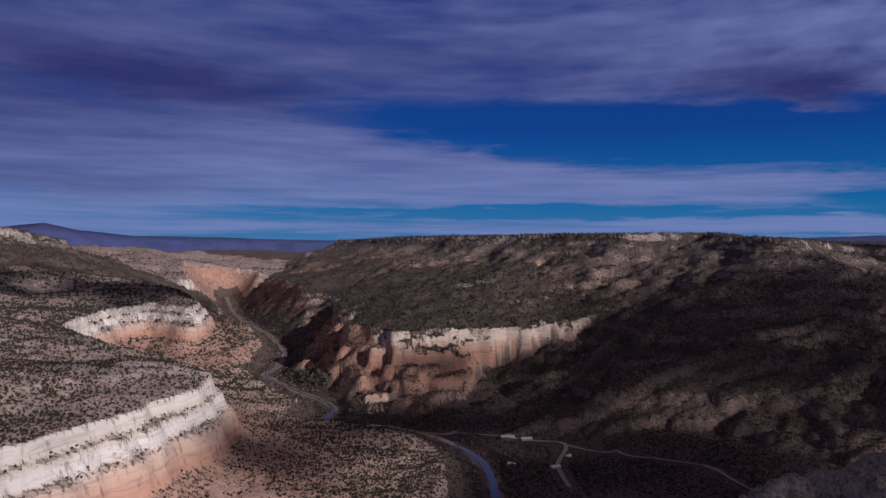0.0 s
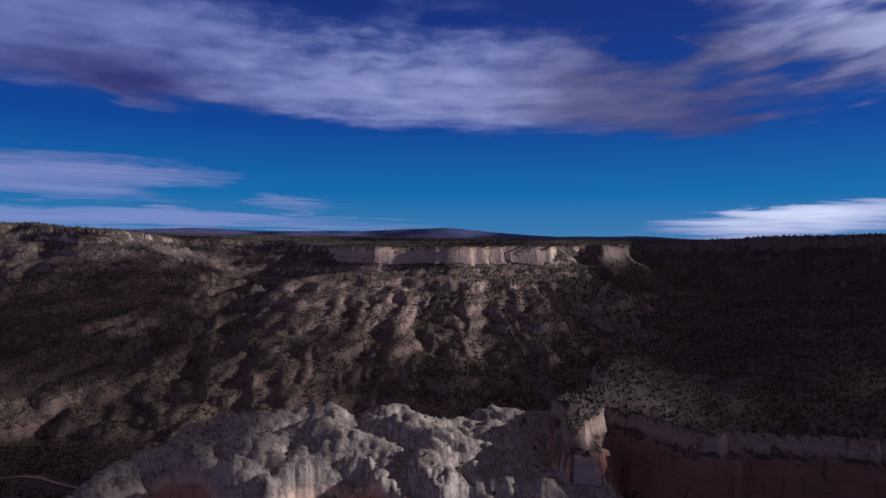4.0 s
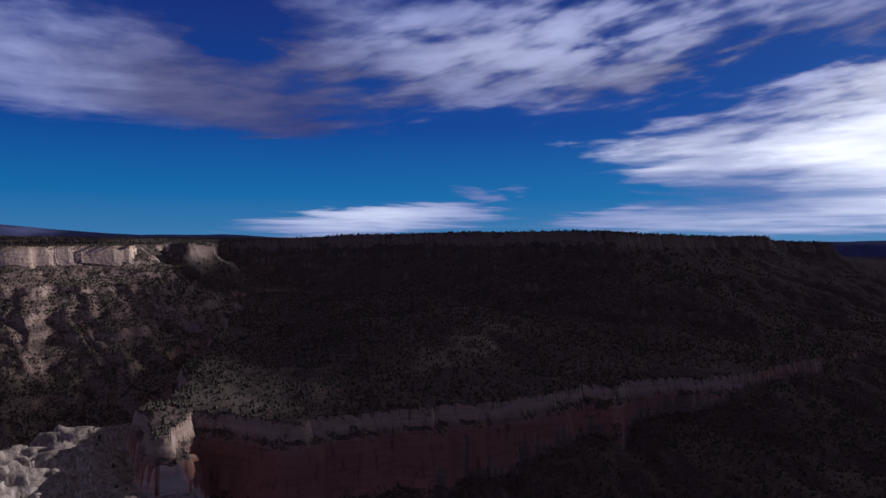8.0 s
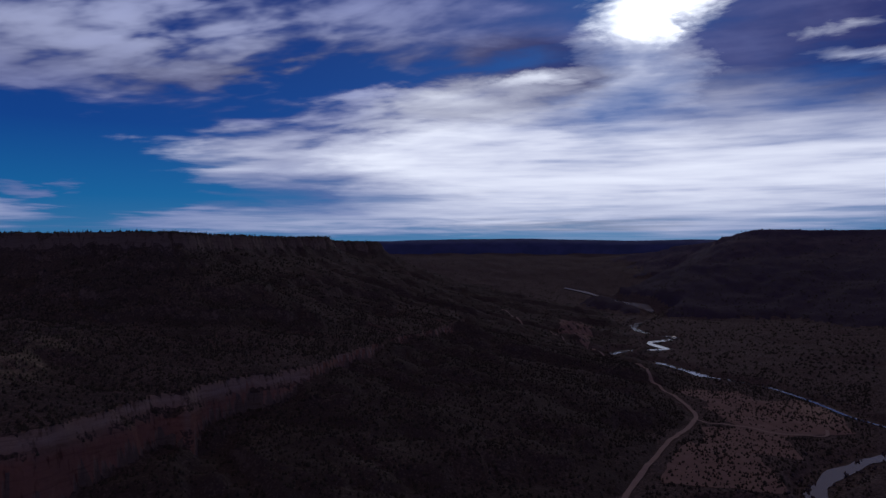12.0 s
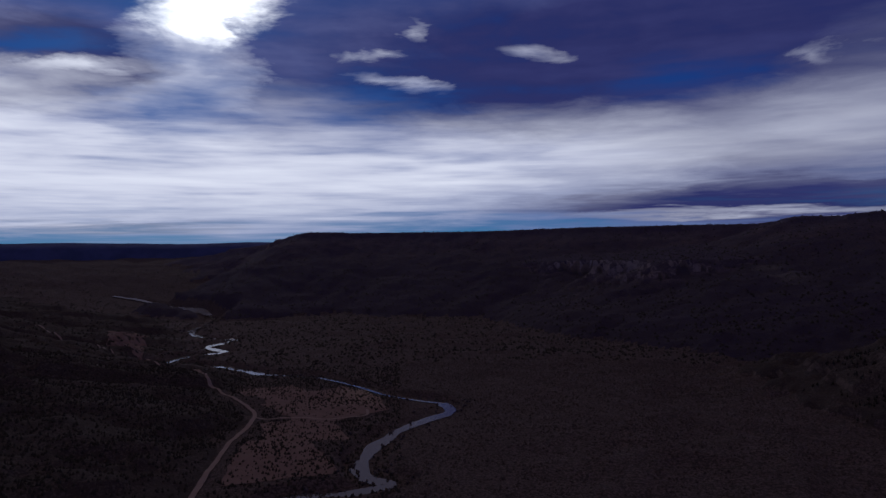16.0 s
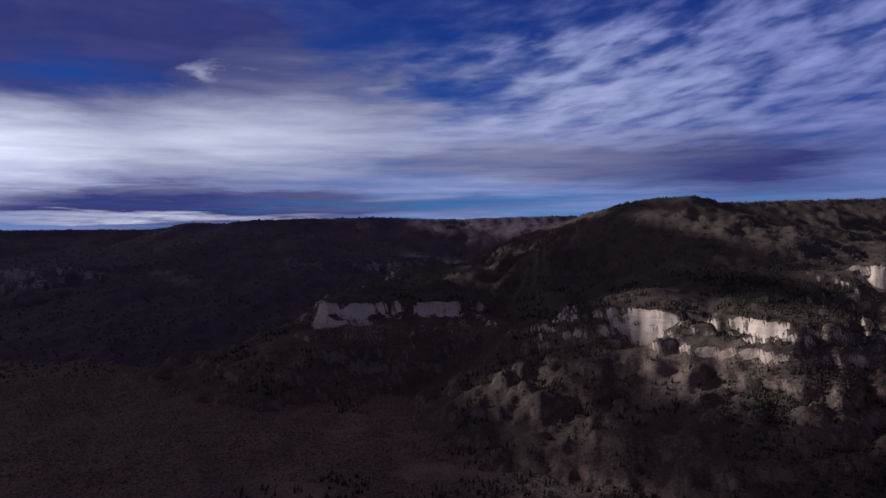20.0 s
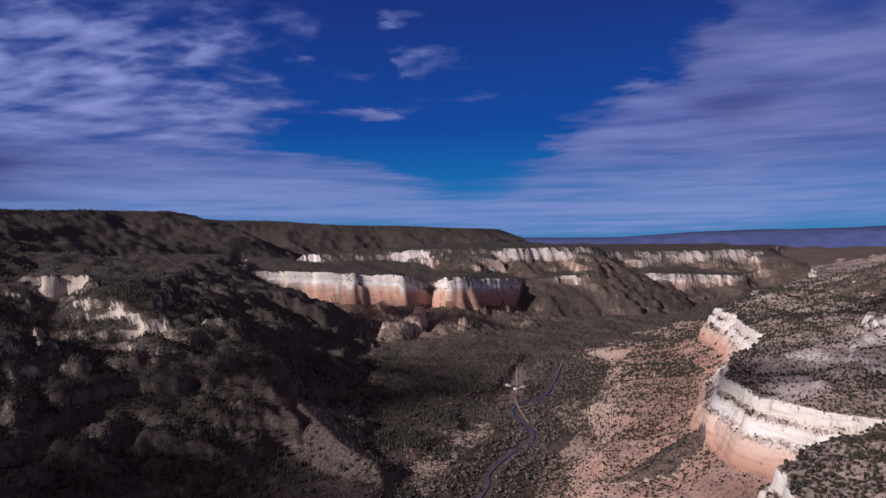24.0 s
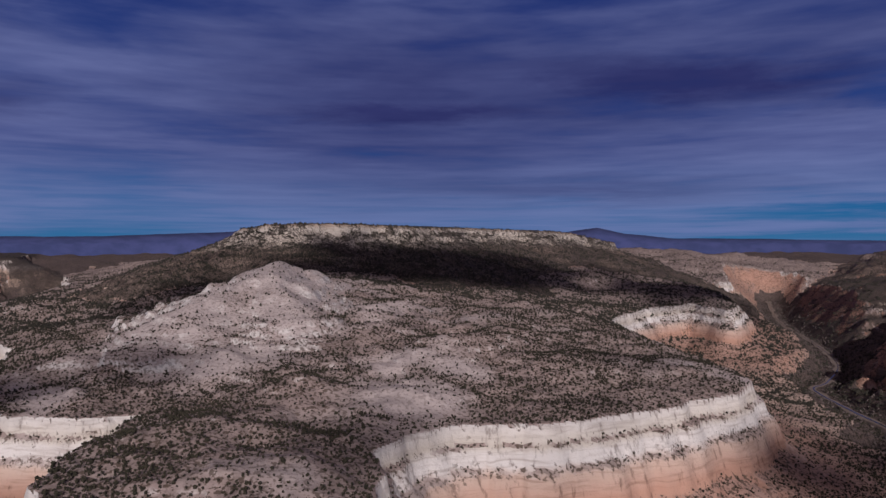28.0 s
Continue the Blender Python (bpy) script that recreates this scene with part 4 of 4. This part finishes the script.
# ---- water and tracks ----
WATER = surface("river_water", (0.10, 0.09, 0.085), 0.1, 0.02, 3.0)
# specular and IOR set above real water's to brighten the river's reflections
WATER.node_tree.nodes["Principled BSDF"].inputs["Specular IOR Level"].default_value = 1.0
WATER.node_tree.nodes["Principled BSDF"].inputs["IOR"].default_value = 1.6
DIRT = surface("dirt_track", lambda n: n.mix(n.noise(n.make("ShaderNodeTexCoord").outputs["Object"], 0.2, 4), (0.30, 0.23, 0.19), (0.42, 0.33, 0.28)), 0.95)
FIELD = surface("dry_field", lambda n: n.mix(n.noise(n.make("ShaderNodeTexCoord").outputs["Object"], 0.06, 5), (0.19, 0.125, 0.105), (0.31, 0.215, 0.18)), 0.95)
SAND = surface("sand_bar", lambda n: n.mix(n.noise(n.make("ShaderNodeTexCoord").outputs["Object"], 0.08, 5), (0.18, 0.14, 0.12), (0.27, 0.215, 0.185)), 0.95)


def smooth_line(pts, step):
    """Points along a rounded line, about step metres apart."""
    out = []
    for i in range(len(pts) - 1):
        p0, p1, p2, p3 = (np.array(pts[min(max(i + k, 0), len(pts) - 1)][:2], float) for k in (-1, 0, 1, 2))
        for t in np.linspace(0, 1, max(2, int(np.linalg.norm(p2 - p1) / step)), endpoint=False):
            out.append(0.5 * (2 * p1 + (p2 - p0) * t + (2 * p0 - 5 * p1 + 4 * p2 - p3) * t * t + (3 * p1 - p0 - 3 * p2 + p3) * t ** 3))
    out.append(np.array(pts[-1][:2], float))
    return np.array(out)


def ribbon(name, pts, half, material, lift, level=None, wobble=0.25, step=8, narrow=False):
    c = smooth_line(pts, step)
    d = np.gradient(c, axis=0)
    d /= np.maximum(np.linalg.norm(d, axis=1), 1e-6)[:, None]
    nrm = np.stack((-d[:, 1], d[:, 0]), -1)
    run = np.arange(len(c)) * step
    rows = []
    for side, seed in ((1, 5), (0, 0), (-1, 9)):
        w = half * np.clip(1.75 - np.hypot(c[:, 0], c[:, 1]) / 1350, 0.4, 1) ** (2 if narrow else 0) * (1 + wobble * fbm(run, run * 0 + seed, 60, 3, seed)) * side
        rows.append(c + nrm * w[:, None])
    xy = np.concatenate(rows)
    z = np.full(len(xy), level) if level is not None else terrain(xy[:, 0], xy[:, 1])[0] + lift + np.maximum(np.hypot(xy[:, 0], xy[:, 1]) - 1000, 0) / 900
    m = len(c)
    faces = [(k * m + i, (k + 1) * m + i, (k + 1) * m + i + 1, k * m + i + 1) for k in (0, 1) for i in range(m - 1)]
    me = bpy.data.meshes.new(name)
    me.from_pydata(np.column_stack((xy, z)).tolist(), [], faces)
    me.materials.append(material)
    me.polygons.foreach_set("use_smooth", [True] * len(faces))
    return new(name, me)


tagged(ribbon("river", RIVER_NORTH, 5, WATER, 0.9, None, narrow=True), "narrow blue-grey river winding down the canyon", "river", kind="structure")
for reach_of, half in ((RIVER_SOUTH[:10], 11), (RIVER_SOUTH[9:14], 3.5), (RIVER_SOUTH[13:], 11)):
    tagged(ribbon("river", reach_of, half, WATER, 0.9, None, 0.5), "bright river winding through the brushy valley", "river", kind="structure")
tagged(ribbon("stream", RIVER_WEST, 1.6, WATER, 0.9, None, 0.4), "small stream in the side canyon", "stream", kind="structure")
tagged(ribbon("sand_bar", RIVER_NORTH[:16], 8, SAND, 0.4, None, 0.9), "pale sandy banks beside the river", "sand", kind="structure")
ROADS = []
for pts, half in (([(1050, -1045), (910, -985), (820, -925), (725, -760), (615, -580), (500, -420)], 3.5), ([(810, -915), (705, -960), (655, -1010), (670, -1045)], 2.5),
                  ([(-30, 1100), (60, 1070), (135, 1040), (180, 1015), (155, 925), (155, 840)], 3.0), ([(180, 1015), (260, 960), (330, 900), (360, 800)], 2.5), ([(-1680, -70), (-1435, -60), (-1290, -55), (-1150, -30)], 1.6),
                  ([(1330, -1130), (1150, -1120), (1050, -1045)], 2.5), ([(1900, -1250), (1600, -1200), (1330, -1130)], 2.5)):
    ROADS.append(pts)
    tagged(ribbon("dirt_road", pts, half, DIRT, 1.0, None, 0.1, 6), "pale dirt road across the valley floor", "road", kind="structure")


def patch(name, corners, material, label, n=26):
    """A field draped on the ground between four corners, with ragged edges."""
    a, b, c, d = (np.array(p, float) for p in corners)
    u, v = np.meshgrid(np.linspace(0, 1, n), np.linspace(0, 1, n))
    u, v = u.ravel()[:, None], v.ravel()[:, None]
    xy = a * (1 - u) * (1 - v) + b * u * (1 - v) + c * u * v + d * (1 - u) * v
    xy = xy + 7 * np.stack((fbm(xy[:, 0], xy[:, 1], 40, 3, 1), fbm(xy[:, 0], xy[:, 1], 40, 3, 2)), -1)
    z = terrain(xy[:, 0], xy[:, 1])[0] + 0.6
    faces = [(j * n + i, j * n + i + 1, (j + 1) * n + i + 1, (j + 1) * n + i) for j in range(n - 1) for i in range(n - 1)]
    me = bpy.data.meshes.new(name)
    me.from_pydata(np.column_stack((xy, z)).tolist(), [], faces)
    me.materials.append(material)
    tagged(new(name, me), label, "field", kind="structure")


patch("field", [(780, -890), (690, -800), (600, -880), (700, -980)], FIELD, "dry reddish field beside the dirt road")
patch("field", [(860, -990), (770, -960), (690, -1060), (800, -1110)], FIELD, "dry brown field near the river bend")
patch("field", [(930, -1020), (1010, -1080), (930, -1170), (840, -1120)], FIELD, "dry field inside the river bend")
patch("field", [(912, -1036), (812, -1246), (642, -1076), (700, -900)], FIELD, "dry brown field between the road and the river")
patch("field", [(720, -786), (655, -848), (516, -737), (624, -641)], FIELD, "dry brown field beside the dirt road")
patch("field", [(1855, -1447), (1792, -1539), (1452, -1228), (1613, -1258)], FIELD, "dry grass beside the river bends")
patch("field", [(-1700, -60), (-1440, -75), (-1430, -20), (-1690, 15)], SAND, "pale bare field in the side canyon")
patch("field", [(-1390, -85), (-1270, -90), (-1275, -50), (-1385, -40)], FIELD, "reddish bare field beside the stream")


# ---- houses and sheds in the valley ----
def part(name, bm, material, parent, label=""):
    me = bpy.data.meshes.new(name)
    bm.to_mesh(me)
    bm.free()
    me.materials.append(material)
    ob = new(name, me)
    ob.parent = parent
    if label:
        ob["label"] = label
    return ob


def box(bm, cx, cy, cz, sx, sy, sz):
    return bmesh.ops.create_cube(bm, size=1, matrix=Matrix.Translation((cx, cy, cz)) @ Matrix.Diagonal((sx, sy, sz, 1)))["verts"]


PLASTER = surface("pale_plaster", lambda n: n.mix(n.noise(n.make("ShaderNodeTexCoord").outputs["Object"], 0.8, 4), (0.62, 0.58, 0.53), (0.75, 0.72, 0.68)), 0.85)
TIN = surface("tin_roof", lambda n: n.mix(n.noise(n.make("ShaderNodeTexCoord").outputs["Object"], 0.5, 4), (0.55, 0.55, 0.56), (0.72, 0.72, 0.72)), 0.45)
DARK_GLASS = surface("window_glass", (0.03, 0.035, 0.04), 0.1)
TIMBER = surface("weathered_timber", lambda n: n.mix(n.noise(n.make("ShaderNodeTexCoord").outputs["Object"], 2.0, 4), (0.12, 0.08, 0.06), (0.2, 0.15, 0.11)), 0.9)


def house(x, y, turn, length, width, wall, roof_mat, label):
    z = float(min(terrain(np.array([x - length / 2, x + length / 2, x]), np.array([y, y, y + width / 2]))[0])) + 0.2
    h = new("house")
    tagged(h, label, "house", "houses in the valley")
    bm = bmesh.new()
    box(bm, 0, 0, 1.3, length, width, 3.0)
    part("wall", bm, wall, h)
    bm = bmesh.new()
    lx, wy, e = length / 2 + 0.5, width / 2 + 0.5, 2.8
    v = [bm.verts.new(p) for p in ((-lx, -wy, e), (lx, -wy, e), (lx, 0, e + 1.6), (-lx, 0, e + 1.6), (-lx, wy, e), (lx, wy, e))]
    for f in ((0, 1, 2, 3), (3, 2, 5, 4), (0, 3, 4), (1, 5, 2), (0, 4, 5, 1)):
        bm.faces.new([v[i] for i in f])
    part("roof", bm, roof_mat, h, "pale metal roof")
    for k in (-0.3, 0.1, 0.32):
        bm = bmesh.new()
        box(bm, k * length, -width / 2, 1.6, 1.3, 0.16, 1.1)
        part("window", bm, DARK_GLASS, h)
    bm = bmesh.new()
    box(bm, -0.1 * length, -width / 2, 1.0, 1.0, 0.16, 2.1)
    part("door", bm, TIMBER, h)
    h.matrix_world = pose(x, y, z, 0, 0, turn)


house(150, 915, 20, 12, 8, PLASTER, TIN, "small white house with a pale metal roof")
house(95, 932, -35, 11, 7, PLASTER, TIN, "small pale house near the river")
house(100, 1052, 8, 20, 7, PLASTER, TIN, "long low pale shed beside the dirt road")
house(128, 1046, 12, 16, 7, PLASTER, TIN, "long low shed with a metal roof")
house(175, 960, 60, 10, 7, TIMBER, TIN, "brown timber cabin with a metal roof")
house(-1428, -78, 15, 13, 9, PLASTER, TIN, "white ranch house in the side canyon")
house(-1412, -48, -20, 14, 9, PLASTER, TIN, "pale ranch shed beside the stream")
house(-1395, -60, 40, 9, 6, PLASTER, TIN, "small pale outbuilding beside the stream")


# ---- woods ----
def foliage(name, dark, light, rough=0.9):
    def colour(n):
        pick = n.make("ShaderNodeNewGeometry").outputs["Random Per Island"]
        c = n.mix(pick, dark, light)
        return n.mix(n.mul(n.noise(n.make("ShaderNodeTexCoord").outputs["Object"], 0.03, 3), 0.6), c, tuple(0.5 * v for v in dark))
    return surface(name, colour, rough)


JUNIPER = foliage("juniper_foliage", (0.028, 0.027, 0.019), (0.066, 0.057, 0.038))
PINE = foliage("pine_foliage", (0.036, 0.034, 0.028), (0.072, 0.066, 0.050))
BARE = foliage("bare_twigs", (0.11, 0.085, 0.08), (0.20, 0.165, 0.155))
SCRUB = foliage("scrub_foliage", (0.065, 0.050, 0.046), (0.115, 0.088, 0.080))
BARK = surface("bark", lambda n: n.mix(n.noise(n.make("ShaderNodeTexCoord").outputs["Object"], 6.0, 4), (0.09, 0.07, 0.055), (0.17, 0.135, 0.11)), 0.95)
rng = np.random.RandomState(11)
OCTA = np.array([(1, 0, 0), (0, 1, 0), (-1, 0, 0), (0, -1, 0), (0, 0, 1), (0, 0, -1)], float)
OCTA_F = np.array([(0, 1, 4), (1, 2, 4), (2, 3, 4), (3, 0, 4), (1, 0, 5), (2, 1, 5), (3, 2, 5), (0, 3, 5)])


def clump_shape(pieces, tall, rs):
    """One tree's crown of a few ragged tufts, about 1 m in radius, standing on z = 0."""
    vs, fs = [], []
    for k in range(pieces):
        if pieces == 1:
            v = OCTA[:5] * np.array((1, 1, tall)) * rs.uniform(.75, 1.2, (5, 1)) + np.array((0, 0, 0.02))
            return v @ np.array(Euler((0, 0, rs.uniform(0, 6.28))).to_matrix()).T, OCTA_F[:4]
        elif tall > 2.5:
            f = (k + 0.5) / pieces
            c = np.array((rs.uniform(-.15, .15), rs.uniform(-.15, .15), tall * (0.12 + 0.78 * f)))
            r = np.array((1, 1, 1.1)) * (1.05 - 0.85 * f) * rs.uniform(.8, 1.15)
        else:
            a = rs.uniform(0, 6.28)
            q = rs.uniform(0.25, 0.62) if k else 0
            c = np.array((q * math.cos(a), q * math.sin(a), tall * rs.uniform(.3, .72)))
            r = np.array((1, 1, 0.8 * tall)) * rs.uniform(.42, .62)
        turn = Euler((rs.uniform(-.5, .5), rs.uniform(-.5, .5), rs.uniform(0, 6.28))).to_matrix()
        v = (OCTA * rs.uniform(.7, 1.25, (6, 1)) * r) @ np.array(turn).T + c
        v[:, 2] = np.maximum(v[:, 2], 0.02)
        fs.append(OCTA_F + 6 * k)
        vs.append(v)
    return np.concatenate(vs), np.concatenate(fs)


def scatter(name, x, y, z, radius, pieces, tall, material, label, category):
    rs = np.random.RandomState(len(x) + pieces)
    shapes = [clump_shape(pieces, tall, rs) for _ in range(14)]
    pick, turn = rs.randint(0, 14, len(x)), rs.uniform(0, 6.28, len(x))
    vs, fs, base = [], [], 0
    for k, (sv, sf) in enumerate(shapes):
        i = np.nonzero(pick == k)[0]
        if not len(i):
            continue
        c, s = np.cos(turn[i])[:, None], np.sin(turn[i])[:, None]
        r = radius[i][:, None]
        px, py, pz = sv[:, 0][None] * c - sv[:, 1][None] * s, sv[:, 0][None] * s + sv[:, 1][None] * c, sv[:, 2][None]
        v = np.stack((px * r + x[i][:, None], py * r + y[i][:, None], pz * r + z[i][:, None] - 0.25), -1)
        vs.append(v.reshape(-1, 3))
        fs.append((sf[None] + (np.arange(len(i)) * len(sv))[:, None, None] + base).reshape(-1, 3))
        base += len(i) * len(sv)
    v, f = np.concatenate(vs).astype(np.float32), np.concatenate(fs).astype(np.int32)
    me = bpy.data.meshes.new(name)
    me.vertices.add(len(v))
    me.vertices.foreach_set("co", v.ravel())
    me.loops.add(f.size)
    me.loops.foreach_set("vertex_index", f.ravel())
    me.polygons.add(len(f))
    me.polygons.foreach_set("loop_start", np.arange(0, f.size, 3, dtype=np.int32))
    me.update(calc_edges=True)
    me.materials.append(material)
    return tagged(new(name, me), label, category, kind="stuff")


NAMES = [row[0] for row in FORMS]
# how thickly each landform is wooded
THICK = {"promontory": 0.6, "sandstone_bench": 0.80, "butte": 0.9, "canyon_wall": 0.8, "slickrock_domes": 0.06, "long_cliff": 0.8, "mesa": 0.75, "dark_mesa": 0.9,
         "far_ridge": 0.9, "far_bench": 0.8, "wooded_hill": 0.95, "broken_cliffs": 0.75, "white_cliffs": 0.75, "upper_cliffs": 0.7, "ground": 0.75}


def grounds(r0, r1, count, even, b0=0, b1=360):
    """Random places between two distances; even: spread evenly over the ground, else thinning with distance."""
    u = rng.uniform(0, 1, count)
    r = np.sqrt(r0 * r0 + u * (r1 * r1 - r0 * r0)) if even else r0 * (r1 / r0) ** u
    a = np.radians(rng.uniform(b0, b1, count))
    x, y = r * np.sin(a), r * np.cos(a)
    z, form, drop = terrain(x, y)
    z2 = terrain(x + 3, y)[0]
    z3 = terrain(x, y + 3)[0]
    slope = np.hypot(z2 - z, z3 - z) / 3
    thick = np.array([THICK[k] for k in NAMES + ["ground"]])[form]
    group = 0.5 + 0.75 * fbm(x, y, 120, 3, 21)
    p = thick * np.clip(0.45 + group, 0.25, 1.4) * np.clip(1.25 - slope, 0, 1) * (1 - 0.85 * bareness(x, y))
    wet = to_river(x, y)
    for line in ROADS:
        wet = np.where(along(np.asarray(x, np.float32), np.asarray(y, np.float32), line, False)[0] < 13, 0, wet)
    keep = (rng.uniform(0, 1, count) < p) & (wet > 13)
    return tuple(v[keep] for v in (x, y, z, form, wet, drop, r))


BENCH = NAMES.index("sandstone_bench")
# the near benches: each juniper stands apart
x, y, z, form, wet, drop, r = grounds(330, 950, 90000, True, 262, 400)
rad = rng.uniform(0.9, 2.1, len(x)) * np.where(form == -1, 0.9, 1.0)
own = np.nonzero((form == BENCH) & (drop < 3) & (r < 640))[0][:240]
rest = np.ones(len(x), bool)
rest[own] = False
singles = [(x[i], y[i], z[i], rad[i]) for i in own]
scatter("juniper_woods", x[rest], y[rest], z[rest], rad[rest], 2, 1.5, JUNIPER, "scattered dark green junipers on pale ground", "juniper woods")
x, y, z, form, wet, drop, r = grounds(950, 1700, 110000, True, 255, 425)
scatter("juniper_woods", x, y, z, rng.uniform(1.2, 2.4, len(x)), 1, 1.5, JUNIPER, "dark junipers and pinyons on the canyon slopes", "juniper woods")
x, y, z, form, wet, drop, r = grounds(650, 1700, 60000, True, 50, 150)
scatter("pinyon_woods", x, y, z, rng.uniform(1.3, 2.8, len(x)), 1, 1.6, PINE, "dark pinyon woods on the mesa slopes", "pinyon woods")
x, y, z, form, wet, drop, r = grounds(1700, 4200, 75000, False)
scatter("far_woods", x, y, z, rng.uniform(2.4, 5.5, len(x)), 1, 1.1, PINE, "dense dark woods on the far slopes", "woods")
x, y, z, form, wet, drop, r = grounds(650, 1700, 40000, True, 150, 262)
pine = (fbm(x, y, 160, 3, 50) > -0.12) & (np.degrees(np.arctan2(x, y)) % 360 > 200 + 30 * fbm(x, y, 300, 4, 52))
scatter("scrub", x[~pine], y[~pine], z[~pine], rng.uniform(1.2, 2.6, int((~pine).sum())), 1, 1.1, SCRUB, "low dark scrub across the valley", "scrub")
scatter("pine_woods", x[pine], y[pine], z[pine], rng.uniform(1.5, 2.6, int(pine.sum())), 3, 4.2, PINE, "tall dark pines on the shaded foothills", "pine woods")
x, y, z, form, wet, drop, r = grounds(600, 1600, 30000, True, 222, 274)
thin = np.degrees(np.arctan2(x, y)) % 360 < 254 + 26 * fbm(x, y, 220, 4, 44)
x, y, z = x[thin], y[thin], z[thin]
scatter("pine_woods", x, y, z, rng.uniform(1.5, 2.5, len(x)), 2, 4.0, PINE, "dense dark pines on the shaded side-canyon slopes", "pine woods")
x, y, z, form, wet, drop, r = grounds(1350, 3600, 52000, False, 262, 372)
scatter("far_woods", x, y, z, rng.uniform(2.4, 4.8, len(x)), 1, 1.1, PINE, "dark woods round the foot of the butte", "woods")
# bare cottonwoods along the water
for line, count, spread in ((RIVER_NORTH[:18], 2600, 34), (RIVER_SOUTH, 1600, 26), (RIVER_WEST[:8], 3400, 60)):
    c = smooth_line(line, 5)
    i = rng.randint(0, len(c), count)
    x, y = c[i, 0] + rng.normal(0, spread, count), c[i, 1] + rng.normal(0, spread, count)
    z, form, drop = terrain(x, y)
    k = (to_river(x, y) > 8) & (z < 45) & (fbm(x, y, 70, 2, 61) > -0.25)
    scatter("bare_cottonwoods", x[k], y[k], z[k], rng.uniform(1.6, 3.6, int(k.sum())), 4, 1.6, BARE, "leafless grey cottonwoods along the water", "cottonwoods")


def rim_trees(rim, count, label):
    """Pines that stand along an upper rim."""
    c = smooth_line(list(rim) + [rim[0]], 10)
    i = rng.randint(0, len(c), count)
    x, y = c[i, 0] + rng.uniform(-60, 60, count), c[i, 1] + rng.uniform(-60, 60, count)
    z, form, drop = terrain(x, y)
    k = (drop < 1) & (np.hypot(x, y) < 3200)
    scatter("rim_pines", x[k], y[k], z[k], rng.uniform(1.4, 2.6, int(k.sum())), 2, 3.4, PINE, label, "pines")


rim_trees(MESA_EAST, 2600, "pines along the mesa rim")
rim_trees(MESA_SOUTHEAST, 3000, "pines along the dark mesa rim")
rim_trees(HILL_WEST, 1500, "pines along the hilltop")


# ---- single junipers on the near bench ----
def juniper_meshes(k):
    rs = np.random.RandomState(100 + k)
    v, f = clump_shape(16, 1.5, rs)
    crown = bpy.data.meshes.new("crown")
    crown.from_pydata(v.tolist(), [], f.tolist())
    crown.materials.append(JUNIPER)
    bm = bmesh.new()
    bmesh.ops.create_cone(bm, segments=6, radius1=0.13, radius2=0.05, depth=0.9, matrix=Matrix.Translation((0, 0, 0.40)))
    for a in (0.4, 2.5, 4.4):
        m = Matrix.Rotation(a, 4, "Z") @ Matrix.Translation((0.18, 0, 0.55)) @ Matrix.Rotation(0.7, 4, "Y")
        bmesh.ops.create_cone(bm, segments=5, radius1=0.06, radius2=0.02, depth=0.6, matrix=m)
    trunk = bpy.data.meshes.new("trunk")
    bm.to_mesh(trunk)
    bm.free()
    trunk.materials.append(BARK)
    return crown, trunk


SHAPES = [juniper_meshes(k) for k in range(6)]
for i, (px, py, pz, pr) in enumerate(singles):
    crown, trunk = SHAPES[i % 6]
    t = new("juniper")
    tagged(t, "rounded dark green juniper on pale stony ground" if pr > 1.6 else "small dark juniper bush on pale ground", "tree", "junipers on the bench")
    for name, me in (("crown", crown), ("trunk", trunk)):
        new(name, me).parent = t
    t.matrix_world = pose(px, py, pz - 0.15, 0, 0, (i * 77) % 360) @ Matrix.Diagonal((pr, pr, pr, 1))
